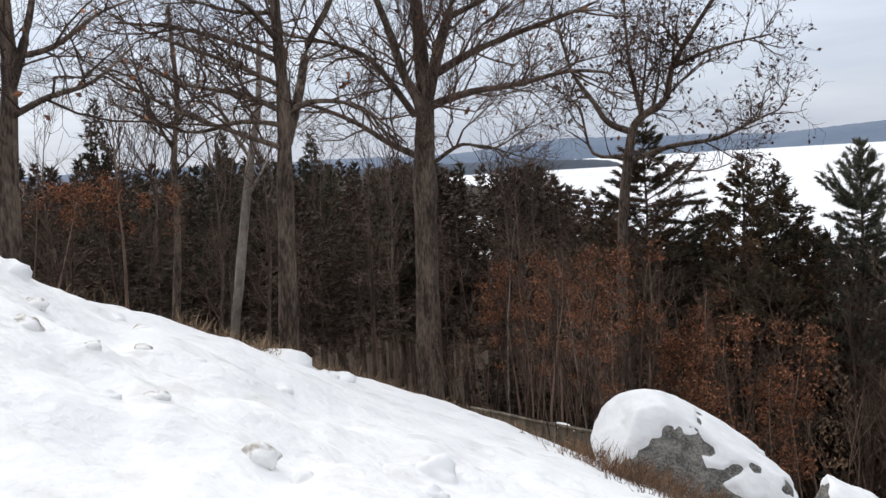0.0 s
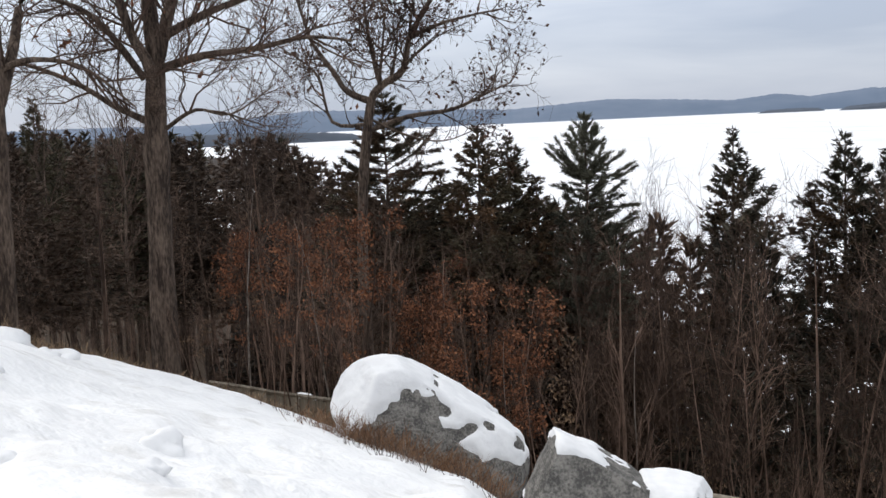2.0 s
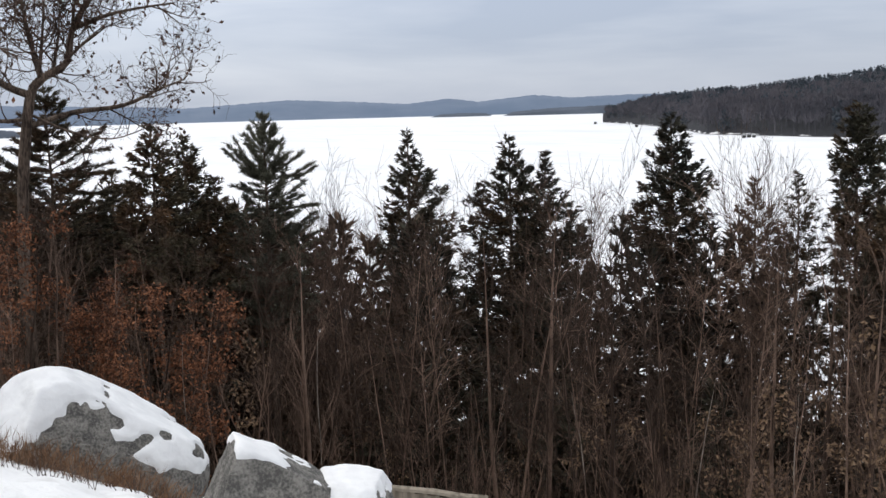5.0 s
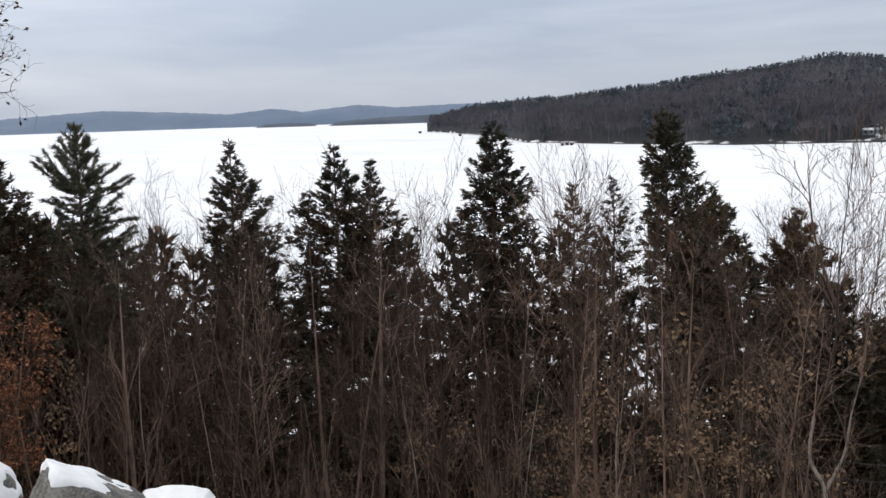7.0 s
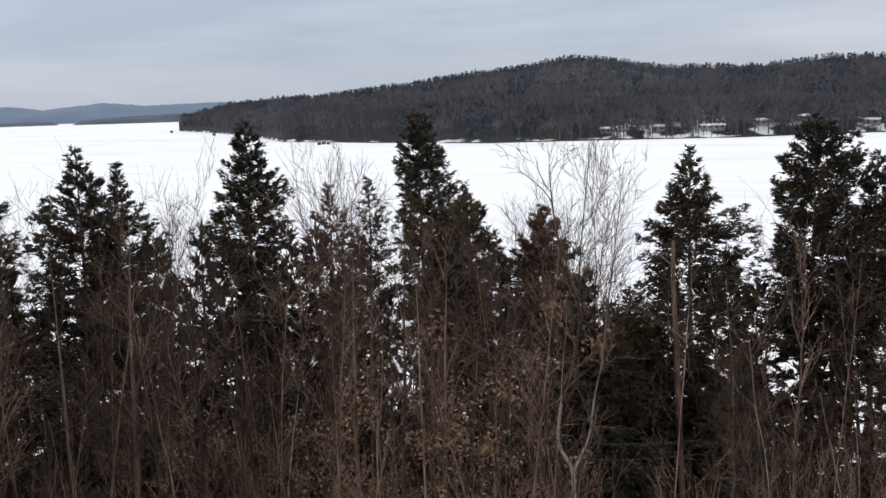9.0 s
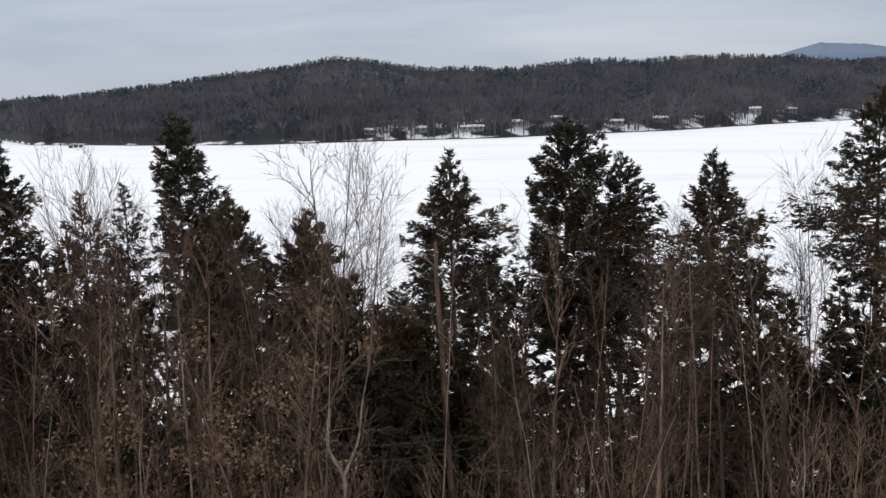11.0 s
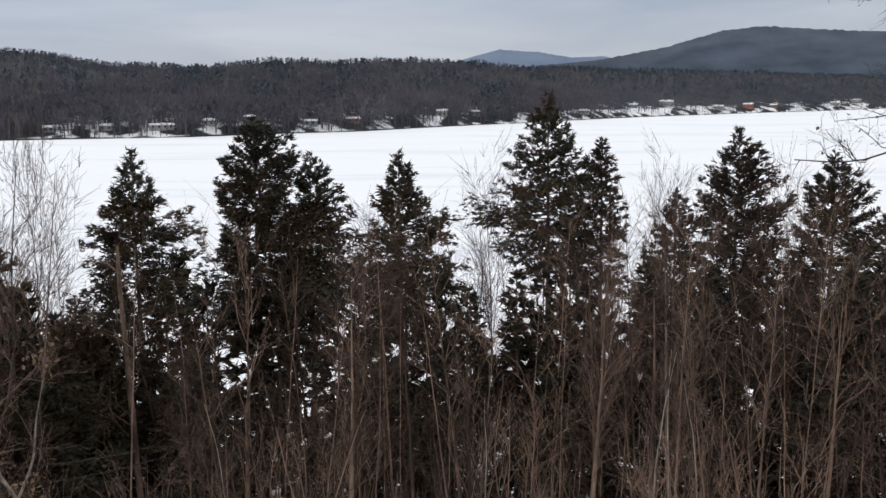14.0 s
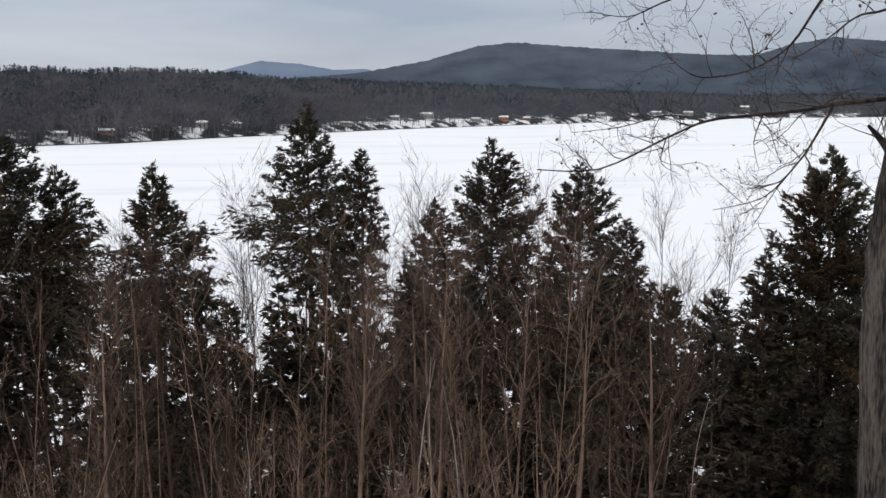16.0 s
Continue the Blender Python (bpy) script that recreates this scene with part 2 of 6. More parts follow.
def ground_material(name="snowy_ground", grain=1.0, low=(0.016, 0.011, 0.007), high=(0.105, 0.068, 0.040)):
    """Snow or leaf litter and dead grass, by the cover attribute broken up by noise."""
    m = bpy.data.materials.new(name)
    m.use_nodes = True
    nt = m.node_tree
    ln = nt.links.new
    bsdf = nt.nodes["Principled BSDF"]
    bsdf.inputs["Roughness"].default_value = 0.85
    bsdf.inputs["Specular IOR Level"].default_value = 0.2
    co = nt.nodes.new("ShaderNodeTexCoord")

    def noisy(scale, detail):
        n = nt.nodes.new("ShaderNodeTexNoise")
        n.inputs["Scale"].default_value, n.inputs["Detail"].default_value = scale * grain, detail
        ln(co.outputs["Object"], n.inputs["Vector"])
        return n

    def ramp(src, a, ca, b, cb):
        r = nt.nodes.new("ShaderNodeValToRGB")
        r.color_ramp.elements[0].position, r.color_ramp.elements[0].color = a, (*ca, 1)
        r.color_ramp.elements[1].position, r.color_ramp.elements[1].color = b, (*cb, 1)
        ln(src, r.inputs[0])
        return r.outputs[0]

    litter = ramp(noisy(6.0, 8).outputs[0], 0.3, low, 0.7, high)
    straw = ramp(noisy(9.0, 9).outputs[0], 0.35, (0.10, 0.072, 0.045), 0.65, (0.27, 0.205, 0.135))
    turf = nt.nodes.new("ShaderNodeAttribute")
    turf.attribute_name = "turf"
    sward = nt.nodes.new("ShaderNodeMix")
    sward.data_type = "RGBA"
    ln(turf.outputs["Fac"], sward.inputs["Factor"])
    ln(litter, sward.inputs["A"])
    ln(straw, sward.inputs["B"])
    litter = sward.outputs["Result"]
    snow = ramp(noisy(1.3, 7).outputs[0], 0.3, (0.75, 0.75, 0.75), 0.65, (0.84, 0.84, 0.835))
    grime = nt.nodes.new("ShaderNodeMapRange")  # faint dirt thrown by the plough
    grime.inputs["From Min"].default_value, grime.inputs["From Max"].default_value = 0.56, 0.74
    grime.inputs["To Max"].default_value = 0.45
    ln(noisy(2.3, 10).outputs[0], grime.inputs["Value"])
    dirt = nt.nodes.new("ShaderNodeMix")
    dirt.data_type = "RGBA"
    dirt.inputs["B"].default_value = (0.42, 0.40, 0.36, 1)
    ln(grime.outputs[0], dirt.inputs["Factor"])
    ln(snow, dirt.inputs["A"])
    snow = dirt.outputs["Result"]
    cover = nt.nodes.new("ShaderNodeAttribute")
    cover.attribute_name = "cover"
    mid = noisy(1.1, 8)
    add = nt.nodes.new("ShaderNodeMath")
    add.operation = "ADD"
    ln(cover.outputs["Fac"], add.inputs[0])
    ln(mid.outputs[0], add.inputs[1])
    step = nt.nodes.new("ShaderNodeMapRange")
    step.inputs["From Min"].default_value, step.inputs["From Max"].default_value = 0.96, 1.06
    ln(add.outputs[0], step.inputs["Value"])
    mix = nt.nodes.new("ShaderNodeMix")
    mix.data_type = "RGBA"
    ln(step.outputs[0], mix.inputs["Factor"])
    ln(litter, mix.inputs["A"])
    ln(snow, mix.inputs["B"])
    ln(mix.outputs["Result"], bsdf.inputs["Base Color"])
    bp = nt.nodes.new("ShaderNodeBump")
    bp.inputs["Strength"].default_value, bp.inputs["Distance"].default_value = 0.6, 0.09
    ln(noisy(7.0, 6).outputs[0], bp.inputs["Height"])
    ln(bp.outputs[0], bsdf.inputs["Normal"])
    return m


GROUND = ground_material()
FAR_FLOOR = ground_material("far_hillside", 0.06, (0.021, 0.022, 0.025), (0.032, 0.032, 0.036))


# ---- building helpers ----
class Geo:
    """Gathers points and faces for one mesh."""

    def __init__(self):
        self.v, self.f, self.n, self.straight = [], [], 0, False

    def tube(self, pts, radii, sides):
        pts = [Vector(p) for p in pts]
        base = self.n
        out = []
        up = Vector((0.31, 0.17, 0.93))
        for i, p in enumerate(pts):
            d = (pts[min(i + 1, len(pts) - 1)] - pts[max(i - 1, 0)]).normalized()
            a = d.cross(up)
            if a.length < 0.05:
                a = d.cross(Vector((1, 0, 0)))
            a.normalize()
            b = d.cross(a)
            for k in range(sides):
                w = 2 * math.pi * k / sides
                out.append(p + (a * math.cos(w) + b * math.sin(w)) * radii[i])
        self.v.append(np.array(out))
        f = []
        for i in range(len(pts) - 1):
            for k in range(sides):
                a0 = base + i * sides + k
                a1 = base + i * sides + (k + 1) % sides
                f.append((a0, a1, a1 + sides, a0 + sides))
        self.f.append(np.array(f))
        self.n += len(out)

    def cards(self, pos, way, length, width, rng, curl=0.25):
        """Small pointed leaves or sprays from pos along way."""
        n = len(pos)
        way = way / (np.linalg.norm(way, axis=1, keepdims=True) + 1e-9)
        side = np.cross(way, rng.normal(size=(n, 3)))
        side /= np.linalg.norm(side, axis=1, keepdims=True) + 1e-9
        nrm = np.cross(way, side)
        l, w = length[:, None], width[:, None] * 0.5
        mid = pos + way * l * 0.55 + nrm * l * curl * 0.3
        quad = np.stack([pos, mid - side * w, pos + way * l, mid + side * w], 1).reshape(-1, 3)
        self.v.append(quad)
        self.f.append(np.arange(4 * n).reshape(n, 4) + self.n)
        self.n += 4 * n

    def tris(self, pos, way, length, width, rng):
        """Narrow three-cornered sprays of needles."""
        n = len(pos)
        way = way / (np.linalg.norm(way, axis=1, keepdims=True) + 1e-9)
        side = np.cross(way, rng.normal(size=(n, 3)))
        side /= np.linalg.norm(side, axis=1, keepdims=True) + 1e-9
        w = width[:, None] * 0.5
        self.v.append(np.stack([pos - side * w, pos + side * w, pos + way * length[:, None]], 1).reshape(-1, 3))
        self.f.append(np.arange(3 * n).reshape(n, 3) + self.n)
        self.n += 3 * n

    def spikes(self, pos, way, length, rad, rng, bend=0.22):
        """Fine three-sided twigs, each with one bend."""
        n = len(pos)
        way = way / (np.linalg.norm(way, axis=1, keepdims=True) + 1e-9)
        a = np.cross(way, rng.normal(size=(n, 3)))
        a /= np.linalg.norm(a, axis=1, keepdims=True) + 1e-9
        b = np.cross(way, a)
        l, r = length[:, None], rad[:, None]
        mid = pos + way * l * 0.5 + a * l * bend * rng.normal(0, 0.5, (n, 1))
        tip = pos + way * l + b * l * bend * rng.normal(0, 0.5, (n, 1))
        rings = []
        rows = ((pos, 1.0), (tip, 0.4)) if self.straight else ((pos, 1.0), (mid, 0.75), (tip, 0.4))
        for c, k in rows:
            for w in (0, 2.094, 4.189):
                rings.append(c + (a * math.cos(w) + b * math.sin(w)) * r * k)
        self.v.append(np.stack(rings, 1).reshape(-1, 3))
        q = np.array([(s + k, s + (k + 1) % 3, s + 3 + (k + 1) % 3, s + 3 + k) for s in range(0, 3 * len(rows) - 3, 3) for k in range(3)])
        self.f.append((q[None] + 3 * len(rows) * np.arange(n)[:, None, None]).reshape(-1, 4) + self.n)
        self.n += 3 * len(rows) * n

    def mesh(self, name, smooth=False):
        me = bpy.data.meshes.new(name)
        v, f = np.concatenate(self.v), np.concatenate(self.f)
        me.vertices.add(len(v))
        me.vertices.foreach_set("co", v.astype(np.float32).ravel())
        me.loops.add(f.size)
        me.loops.foreach_set("vertex_index", f.astype(np.int32).ravel())
        me.polygons.add(len(f))
        me.polygons.foreach_set("loop_start", (np.arange(len(f)) * f.shape[1]).astype(np.int32))
        me.polygons.foreach_set("use_smooth", np.full(len(f), smooth))
        me.update(calc_edges=True)
        return me


def part(name, shape, mat, parent=None, label="", smooth=False):
    """One mesh object, under a thing or a part."""
    if isinstance(shape, Geo):
        me = shape.mesh(name, smooth)
    elif isinstance(shape, bmesh.types.BMesh):
        me = bpy.data.meshes.new(name)
        shape.to_mesh(me)
        shape.free()
        if smooth:
            me.polygons.foreach_set("use_smooth", np.full(len(me.polygons), True))
    else:
        me = shape
    if not me.materials:
        me.materials.append(mat)
    ob = new(name, me)
    if parent:
        ob.parent = parent
    if label:
        ob["label"] = label
    return ob


EYE_Z, LAKE_Z = 2.0, -19.0


def aim(b, e, d):
    """The place at bearing b, elevation e (degrees) and d metres away, from the viewpoint by the road."""
    a = radians(b)
    return Vector((d * math.sin(a), d * math.cos(a), EYE_Z + d * math.tan(radians(e))))


# ---- the ground: road edge, ploughed bank, slope to the lake, wooded flat beyond the trees ----
RADII = [0, 2.5, 4, 6, 9.5, 13, 17, 22, 30, 45, 75, 110, 400]
PROFILES = [
    (-180, [.2, .2, .2, .2, .2, .2, .2, .2, .2, .2, .2, .2, .2]),
    (-60, [.2, .25, .5, .9, 1.3, 1.0, .6, .2, -.4, -3, -8, -10, -10]),
    (-24, [.2, .25, .6, .9, 1.38, 1.0, -.3, -2, -4, -8, -14, -16, -17]),
    (-18, [.2, .25, .55, .6, .66, .5, -.9, -2.4, -4.4, -8.5, -14, -16, -17]),
    (-12, [.2, .25, .5, .4, .25, 0, -.9, -2.7, -4.6, -9, -14, -16, -17]),
    (-6, [.2, .25, .4, .1, -.4, -.75, -1.37, -3, -5, -9.5, -15, -17, -18]),
    (1.3, [.2, .25, .3, -.1, -.85, -1.4, -2.25, -3.6, -5.4, -10, -16, -18.3, -18.6]),
    (6.2, [.2, .25, .2, -.3, -1.05, -1.85, -2.9, -4.2, -6.2, -11, -17, -19.5, -20]),
    (10.5, [.2, .25, .1, -.5, -1.3, -2.25, -3.6, -5.2, -7.6, -12.2, -18.5, -21, -22]),
    (15, [.2, .25, .0, -.65, -1.5, -2.65, -4.2, -6.4, -9.2, -13.5, -19, -22, -22]),
    (20, [.2, .2, -.3, -1.2, -2.3, -3.4, -5.0, -7.6, -10.6, -14.6, -19.6, -22, -22]),
    (28, [.2, .2, -.3, -1.3, -2.6, -3.9, -5.8, -8.8, -12, -16, -19.8, -22, -22]),
    (60, [.2, .2, -.3, -1.4, -3.2, -5.2, -7.2, -9.3, -12.2, -16.2, -20, -22, -22]),
    (122, [.2, .2, -.2, -1.2, -3.0, -5.0, -7.0, -9.0, -12, -16, -20, -22, -22]),
    (150, [.2, .2, 0, -.3, -.8, -1.4, -2, -3, -5, -9, -17, -22, -22]),
    (180, [.2, .2, .2, .2, .2, .2, .2, .2, .2, .2, .2, .2, .2]),
]
P_BEAR = np.array([p[0] for p in PROFILES], float)
P_Z = np.array([p[1] for p in PROFILES], float)


def ground_z(x, y):
    r = math.hypot(x, y)
    b = math.degrees(math.atan2(x, y))
    k = min(max(int(np.searchsorted(P_BEAR, b)) - 1, 0), len(P_BEAR) - 2)
    u = (b - P_BEAR[k]) / (P_BEAR[k + 1] - P_BEAR[k])
    z0, z1 = np.interp(r, RADII, P_Z[k]), np.interp(r, RADII, P_Z[k + 1])
    z = z0 + (z1 - z0) * u
    rough = 0.05 + 0.02 * min(r, 30)
    z += rough * 0.35 * noise.noise(Vector((x * 0.35, y * 0.35, 0)))
    if -30 < b < 16 and 4 < r < 15:
        z += 0.13 * max(0.0, noise.noise(Vector((x * 0.9, y * 0.9, 9)))) * min(1.0, (16 - b) / 14) * min(1.0, (r - 4) / 2)
    if -30 < b < 16 and 3.5 < r < 13:
        fade = min(1.0, (r - 3.5) / 1.5) * min(1.0, (13 - r) / 4)
        z += fade * (0.16 * noise.noise(Vector((x * 1.05, y * 1.05, 21))) + 0.09 * noise.noise(Vector((x * 2.6, y * 2.6, 31))))
    if r > 3:
        z += 0.05 * noise.noise(Vector((x * 1.3, y * 1.3, 3))) + 0.035 * noise.noise(Vector((x * 3.6, y * 3.6, 5)))
    return z


def snow_cover(b, r):
    """How much snow lies there: the ploughed bank is white, the woods are patchy."""
    edge = np.interp(b, [-30, -18, -12, -6, 1.3, 6.2, 10.5, 20, 30], [12.6, 13, 13.6, 16.8, 18, 16, 14.6, 13.5, 12])
    inside = 1.0 - min(max((r - edge) / 1.0, 0.0), 1.0)
    woods = np.interp(b, [-30, 0, 20, 50, 70, 120], [0.20, 0.24, 0.30, 0.40, 0.53, 0.50])
    if r > 140 and -1 < b < 6:
        woods += 0.36 * min(b + 1, 6 - b, 1.0)
    if r > 30:
        woods += float(np.interp(b, [66, 69, 78, 81, 84, 86, 91, 94], [0, .07, .07, .03, 0, .02, .02, 0]))
    return inside * 1.0 + (1 - inside) * woods


def build_ground():
    bears = list(np.arange(-180, -30, 6.0)) + list(np.arange(-30, 126, 0.5)) + list(np.arange(126, 180, 6.0))
    radii = [0.6] + list(np.arange(1.5, 22, 0.22)) + list(22 * 1.045 ** np.arange(0, 66))
    g = Geo()
    pts, cover, turf = [(0, 0, 0.2)], [1.0], [0.0]
    for r in radii:
        for b in bears:
            x, y = r * math.sin(radians(b)), r * math.cos(radians(b))
            pts.append((x, y, ground_z(x, y)))
            cover.append(snow_cover(b, r))
            turf.append(1.0 if -16 < b < 18 and r < 20.2 else 0.0)
    nb = len(bears)
    quads = []
    for i in range(len(radii) - 1):
        for j in range(nb):
            a, c = 1 + i * nb + j, 1 + i * nb + (j + 1) % nb
            quads.append((a, a + nb, c + nb, c))
    me = bpy.data.meshes.new("ground")
    me.from_pydata(pts, [], quads + [(0, 1 + j, 1 + (j + 1) % nb) for j in range(nb)])
    at = me.attributes.new("cover", "FLOAT", "POINT")
    at.data.foreach_set("value", cover)
    me.attributes.new("turf", "FLOAT", "POINT").data.foreach_set("value", turf)
    me.polygons.foreach_set("use_smooth", np.full(len(me.polygons), True))
    me.update()
    ob = part("ground", me, GROUND)
    return tagged(ob, "snow-covered roadside bank falling to a leaf-littered wooded slope", "ground", kind="structure")


build_ground()


def disc(name, z, r0, r1, mat, label, category):
    g = Geo()
    n, rings = 180, [r0 * (r1 / r0) ** (i / 40) for i in range(41)]
    pts = np.array([(r * math.sin(2 * math.pi * k / n), r * math.cos(2 * math.pi * k / n), z) for r in rings for k in range(n)])
    g.v.append(pts)
    g.f.append(np.array([(i * n + k, (i + 1) * n + k, (i + 1) * n + (k + 1) % n, i * n + (k + 1) % n) for i in range(40) for k in range(n)]))
    g.n = len(pts)
    return tagged(part(name, g, mat), label, category, kind="structure")


disc("frozen_lake", LAKE_Z, 30.0, 4950.0, ICE, "wide frozen lake under wind-packed white snow", "lake")

# ---- far shores and hills ----
SHORE = [(40.5, 1415), (42.8, 1130), (45.9, 740), (51, 650), (57, 585), (70.7, 585), (80, 645), (89, 815), (99.4, 1150), (104, 1330), (110, 1720), (115.7, 2050), (121, 2250), (128, 2300)]
RIDGE = [(40.5, -.55), (41.9, .15), (43.4, .56), (48, .8), (52, 1.25), (55.5, 1.7), (58.4, 2.1), (62, 2.62), (63.2, 2.5), (65.7, 2.0), (70, 1.72), (71.2, 1.68), (74.3, 2.02), (78.8, 2.0), (83, 2.03), (85.7, 1.93), (88.7, 1.6), (93, 1.5), (97, 1.35), (101, 1.2), (107, .88), (113, .7), (118, .68), (128, .65)]
DEPTH = [(40.5, 60), (42, 160), (46, 420), (52, 600), (62, 900), (71, 520), (80, 600), (90, 650), (128, 700)]


def curve(table, b):
    return float(np.interp(b, [t[0] for t in table], [t[1] for t in table]))


def hill_z(b, r):
    """Height of the wooded hill across the lake."""
    s, d = curve(SHORE, b), curve(DEPTH, b)
    u = min(max((r - s) / d, 0.0), 1.3)
    top = EYE_Z + (s + d) * math.tan(radians(curve(RIDGE, b))) - 15.5
    top = max(top, LAKE_Z + 1.0)
    shape = u ** 1.25 if u < 1 else 1 - 0.3 * (u - 1)
    lump = 6 * noise.noise(Vector((b * 0.35, r * 0.006, 0))) * min(u, 1) * (1 - 0.7 * min(u, 1))
    lump += 5.0 * min(max((u - 0.004) / 0.05, 0.0), 1.0)  # the bank behind the beach
    lump += (6.5 + 2.5 * noise.noise(Vector((b * 1.3, r * 0.02, 5)))) * min(max((u - 0.10) / 0.10, 0.0), 1.0)  # the closed canopy
    return LAKE_Z - 0.4 + 1.2 * min(u * 40, 1) + (top - LAKE_Z - 0.8) * shape + lump


def build_hill():
    bears, us = np.arange(40.5, 128.1, 0.25), [0, .01, .022, .035, .06, .1, .13, .16, .2, .25, .3, .35, .4, .45, .55, .65, .75, .85, .93, 1.0, 1.1, 1.3]
    pts = []
    for b in bears:
        s, d = curve(SHORE, b), curve(DEPTH, b)
        for u in us:
            r = s + u * d
            pts.append((r * math.sin(radians(b)), r * math.cos(radians(b)), hill_z(b, r)))
    n = len(us)
    g = Geo()
    g.v.append(np.array(pts))
    g.f.append(np.array([(i * n + j, (i + 1) * n + j, (i + 1) * n + j + 1, i * n + j + 1) for i in range(len(bears) - 1) for j in range(n - 1)]))
    ob = part("hill", g, FAR_FLOOR, smooth=True)
    cover = []
    for b in bears:
        open_shore = max(curve([(40, 0), (62, 0), (65, 1), (72, 1), (74, .5), (76, 1), (81, .8), (84, 1), (88, .7), (92, 1), (97, 1), (101, .9), (104, 1), (116, 1), (120, .7)], b), 0)
        for u in us:
            patchy = min(max(0.66 + 1.1 * noise.noise(Vector((b * 1.1, u * 9, 8))), 0.25), 1.0)
            frost = 0.13 * min(max(1 - abs(b - 64.2) / 2.2, 0.0), 1.0) * (0.6 < u < 0.99)  # thin snow near the summit
            cover.append(0.2 + 0.3 * (u > 0.005) if u < 0.02 else 0.22 + 0.37 * open_shore * patchy * (1.0 if u < 0.11 else max(0.0, 1 - (u - 0.11) / 0.08)) + frost)
    ob.data.attributes.new("cover", "FLOAT", "POINT").data.foreach_set("value", cover)
    tagged(ob, "wooded hill with thin snow rising from the far shore", "hill", kind="structure")


build_hill()


def far_ridge(name, table, d, mat, label, foot=None, step=0.12, jag=0.02):
    """A distant ridge: a slope from its foot up to a jagged skyline, with depth behind."""
    rng = np.random.default_rng(len(name))
    bears = np.arange(table[0][0], table[-1][0], step)
    pts = []
    for b in bears:
        e = curve(table, b) + jag * rng.normal() * 0.5 + jag * noise.noise(Vector((b * 3, 0, 7)))
        for dd, u in ((0, 0.0), (0.02, 0.45), (0.05, 0.8), (0.08, 1.0), (0.12, 0.6)):
            r = d * (1 + dd)
            top = r * math.tan(radians(e)) + EYE_Z
            low = LAKE_Z - 1
            pts.append((r * math.sin(radians(b)), r * math.cos(radians(b)), low + (top - low) * u))
    g = Geo()
    g.v.append(np.array(pts))
    g.f.append(np.array([(i * 5 + j, (i + 1) * 5 + j, (i + 1) * 5 + j + 1, i * 5 + j + 1) for i in range(len(bears) - 1) for j in range(4)]))
    g.n = len(pts)
    tagged(part(name, g, mat, smooth=True), label, "hill", kind="structure")


far_ridge("backdrop_far_hills", [(-32, .5), (-5.4, .5), (.8, .4), (4, .65), (7, .9), (10, .8), (16, .6), (18, .48), (21, .66), (23.4, .8), (27, .62), (29.8, .43), (32.2, .66), (33.8, .45), (36.7, .74), (38.8, .55), (42, .62), (45, .63), (47.4, .67), (54, .3)], 4300, HAZE_BLUE, "hazy blue wooded hills beyond the lake")
far_ridge("backdrop_near_point", [(30.9, -.4), (31.6, -.19), (33, -.14), (34.2, -.16), (34.6, -.4)], 3500, HAZE_MID, "low dark wooded point out in the lake")
far_ridge("backdrop_long_point", [(35.0, -.4), (35.6, -.15), (38, .02), (40, .06), (44, .15), (46, -.3)], 3300, HAZE_MID, "long low wooded shore far across the ice")
far_ridge("backdrop_left_point", [(-28, 0), (-6, -.1), (4, -.15), (8, -.3), (9.5, -.45), (10.5, -.9)], 1500, HAZE_MID, "dark wooded point on the lake shore")
far_ridge("backdrop_left_woods", [(-34, -.3), (-12, -.35), (-4, -.45), (-1.5, -.6), (2, -1.4), (4.6, -1.8), (6, -2.4), (7, -3.2)], 385, LEFT_WOODS, "brown wooded rise behind the trees on the bank", step=0.06, jag=0.10)
far_ridge("backdrop_hump", [(86, .8), (88, 1.5), (92.6, 1.85), (96.3, 2.5), (99.2, 3.3), (101.3, 3.48), (103.6, 3.27), (106.5, 3.08), (111.6, 2.73), (113.9, 2.67), (115.6, 3.2), (117.7, 3.5), (120, 3.27), (128, 2.4)], 2900, HAZE_MID, "rounded dark wooded mountain behind the shore", jag=0.03)
far_ridge("backdrop_blue_peak", [(83, 1.2), (85.6, 2.03), (87.4, 2.49), (89.6, 2.33), (91.4, 2.02), (93, 2.08), (97, 1.2)], 4500, HAZE_BLUE, "mountain peak in the distance, coloured pale blue for haze")


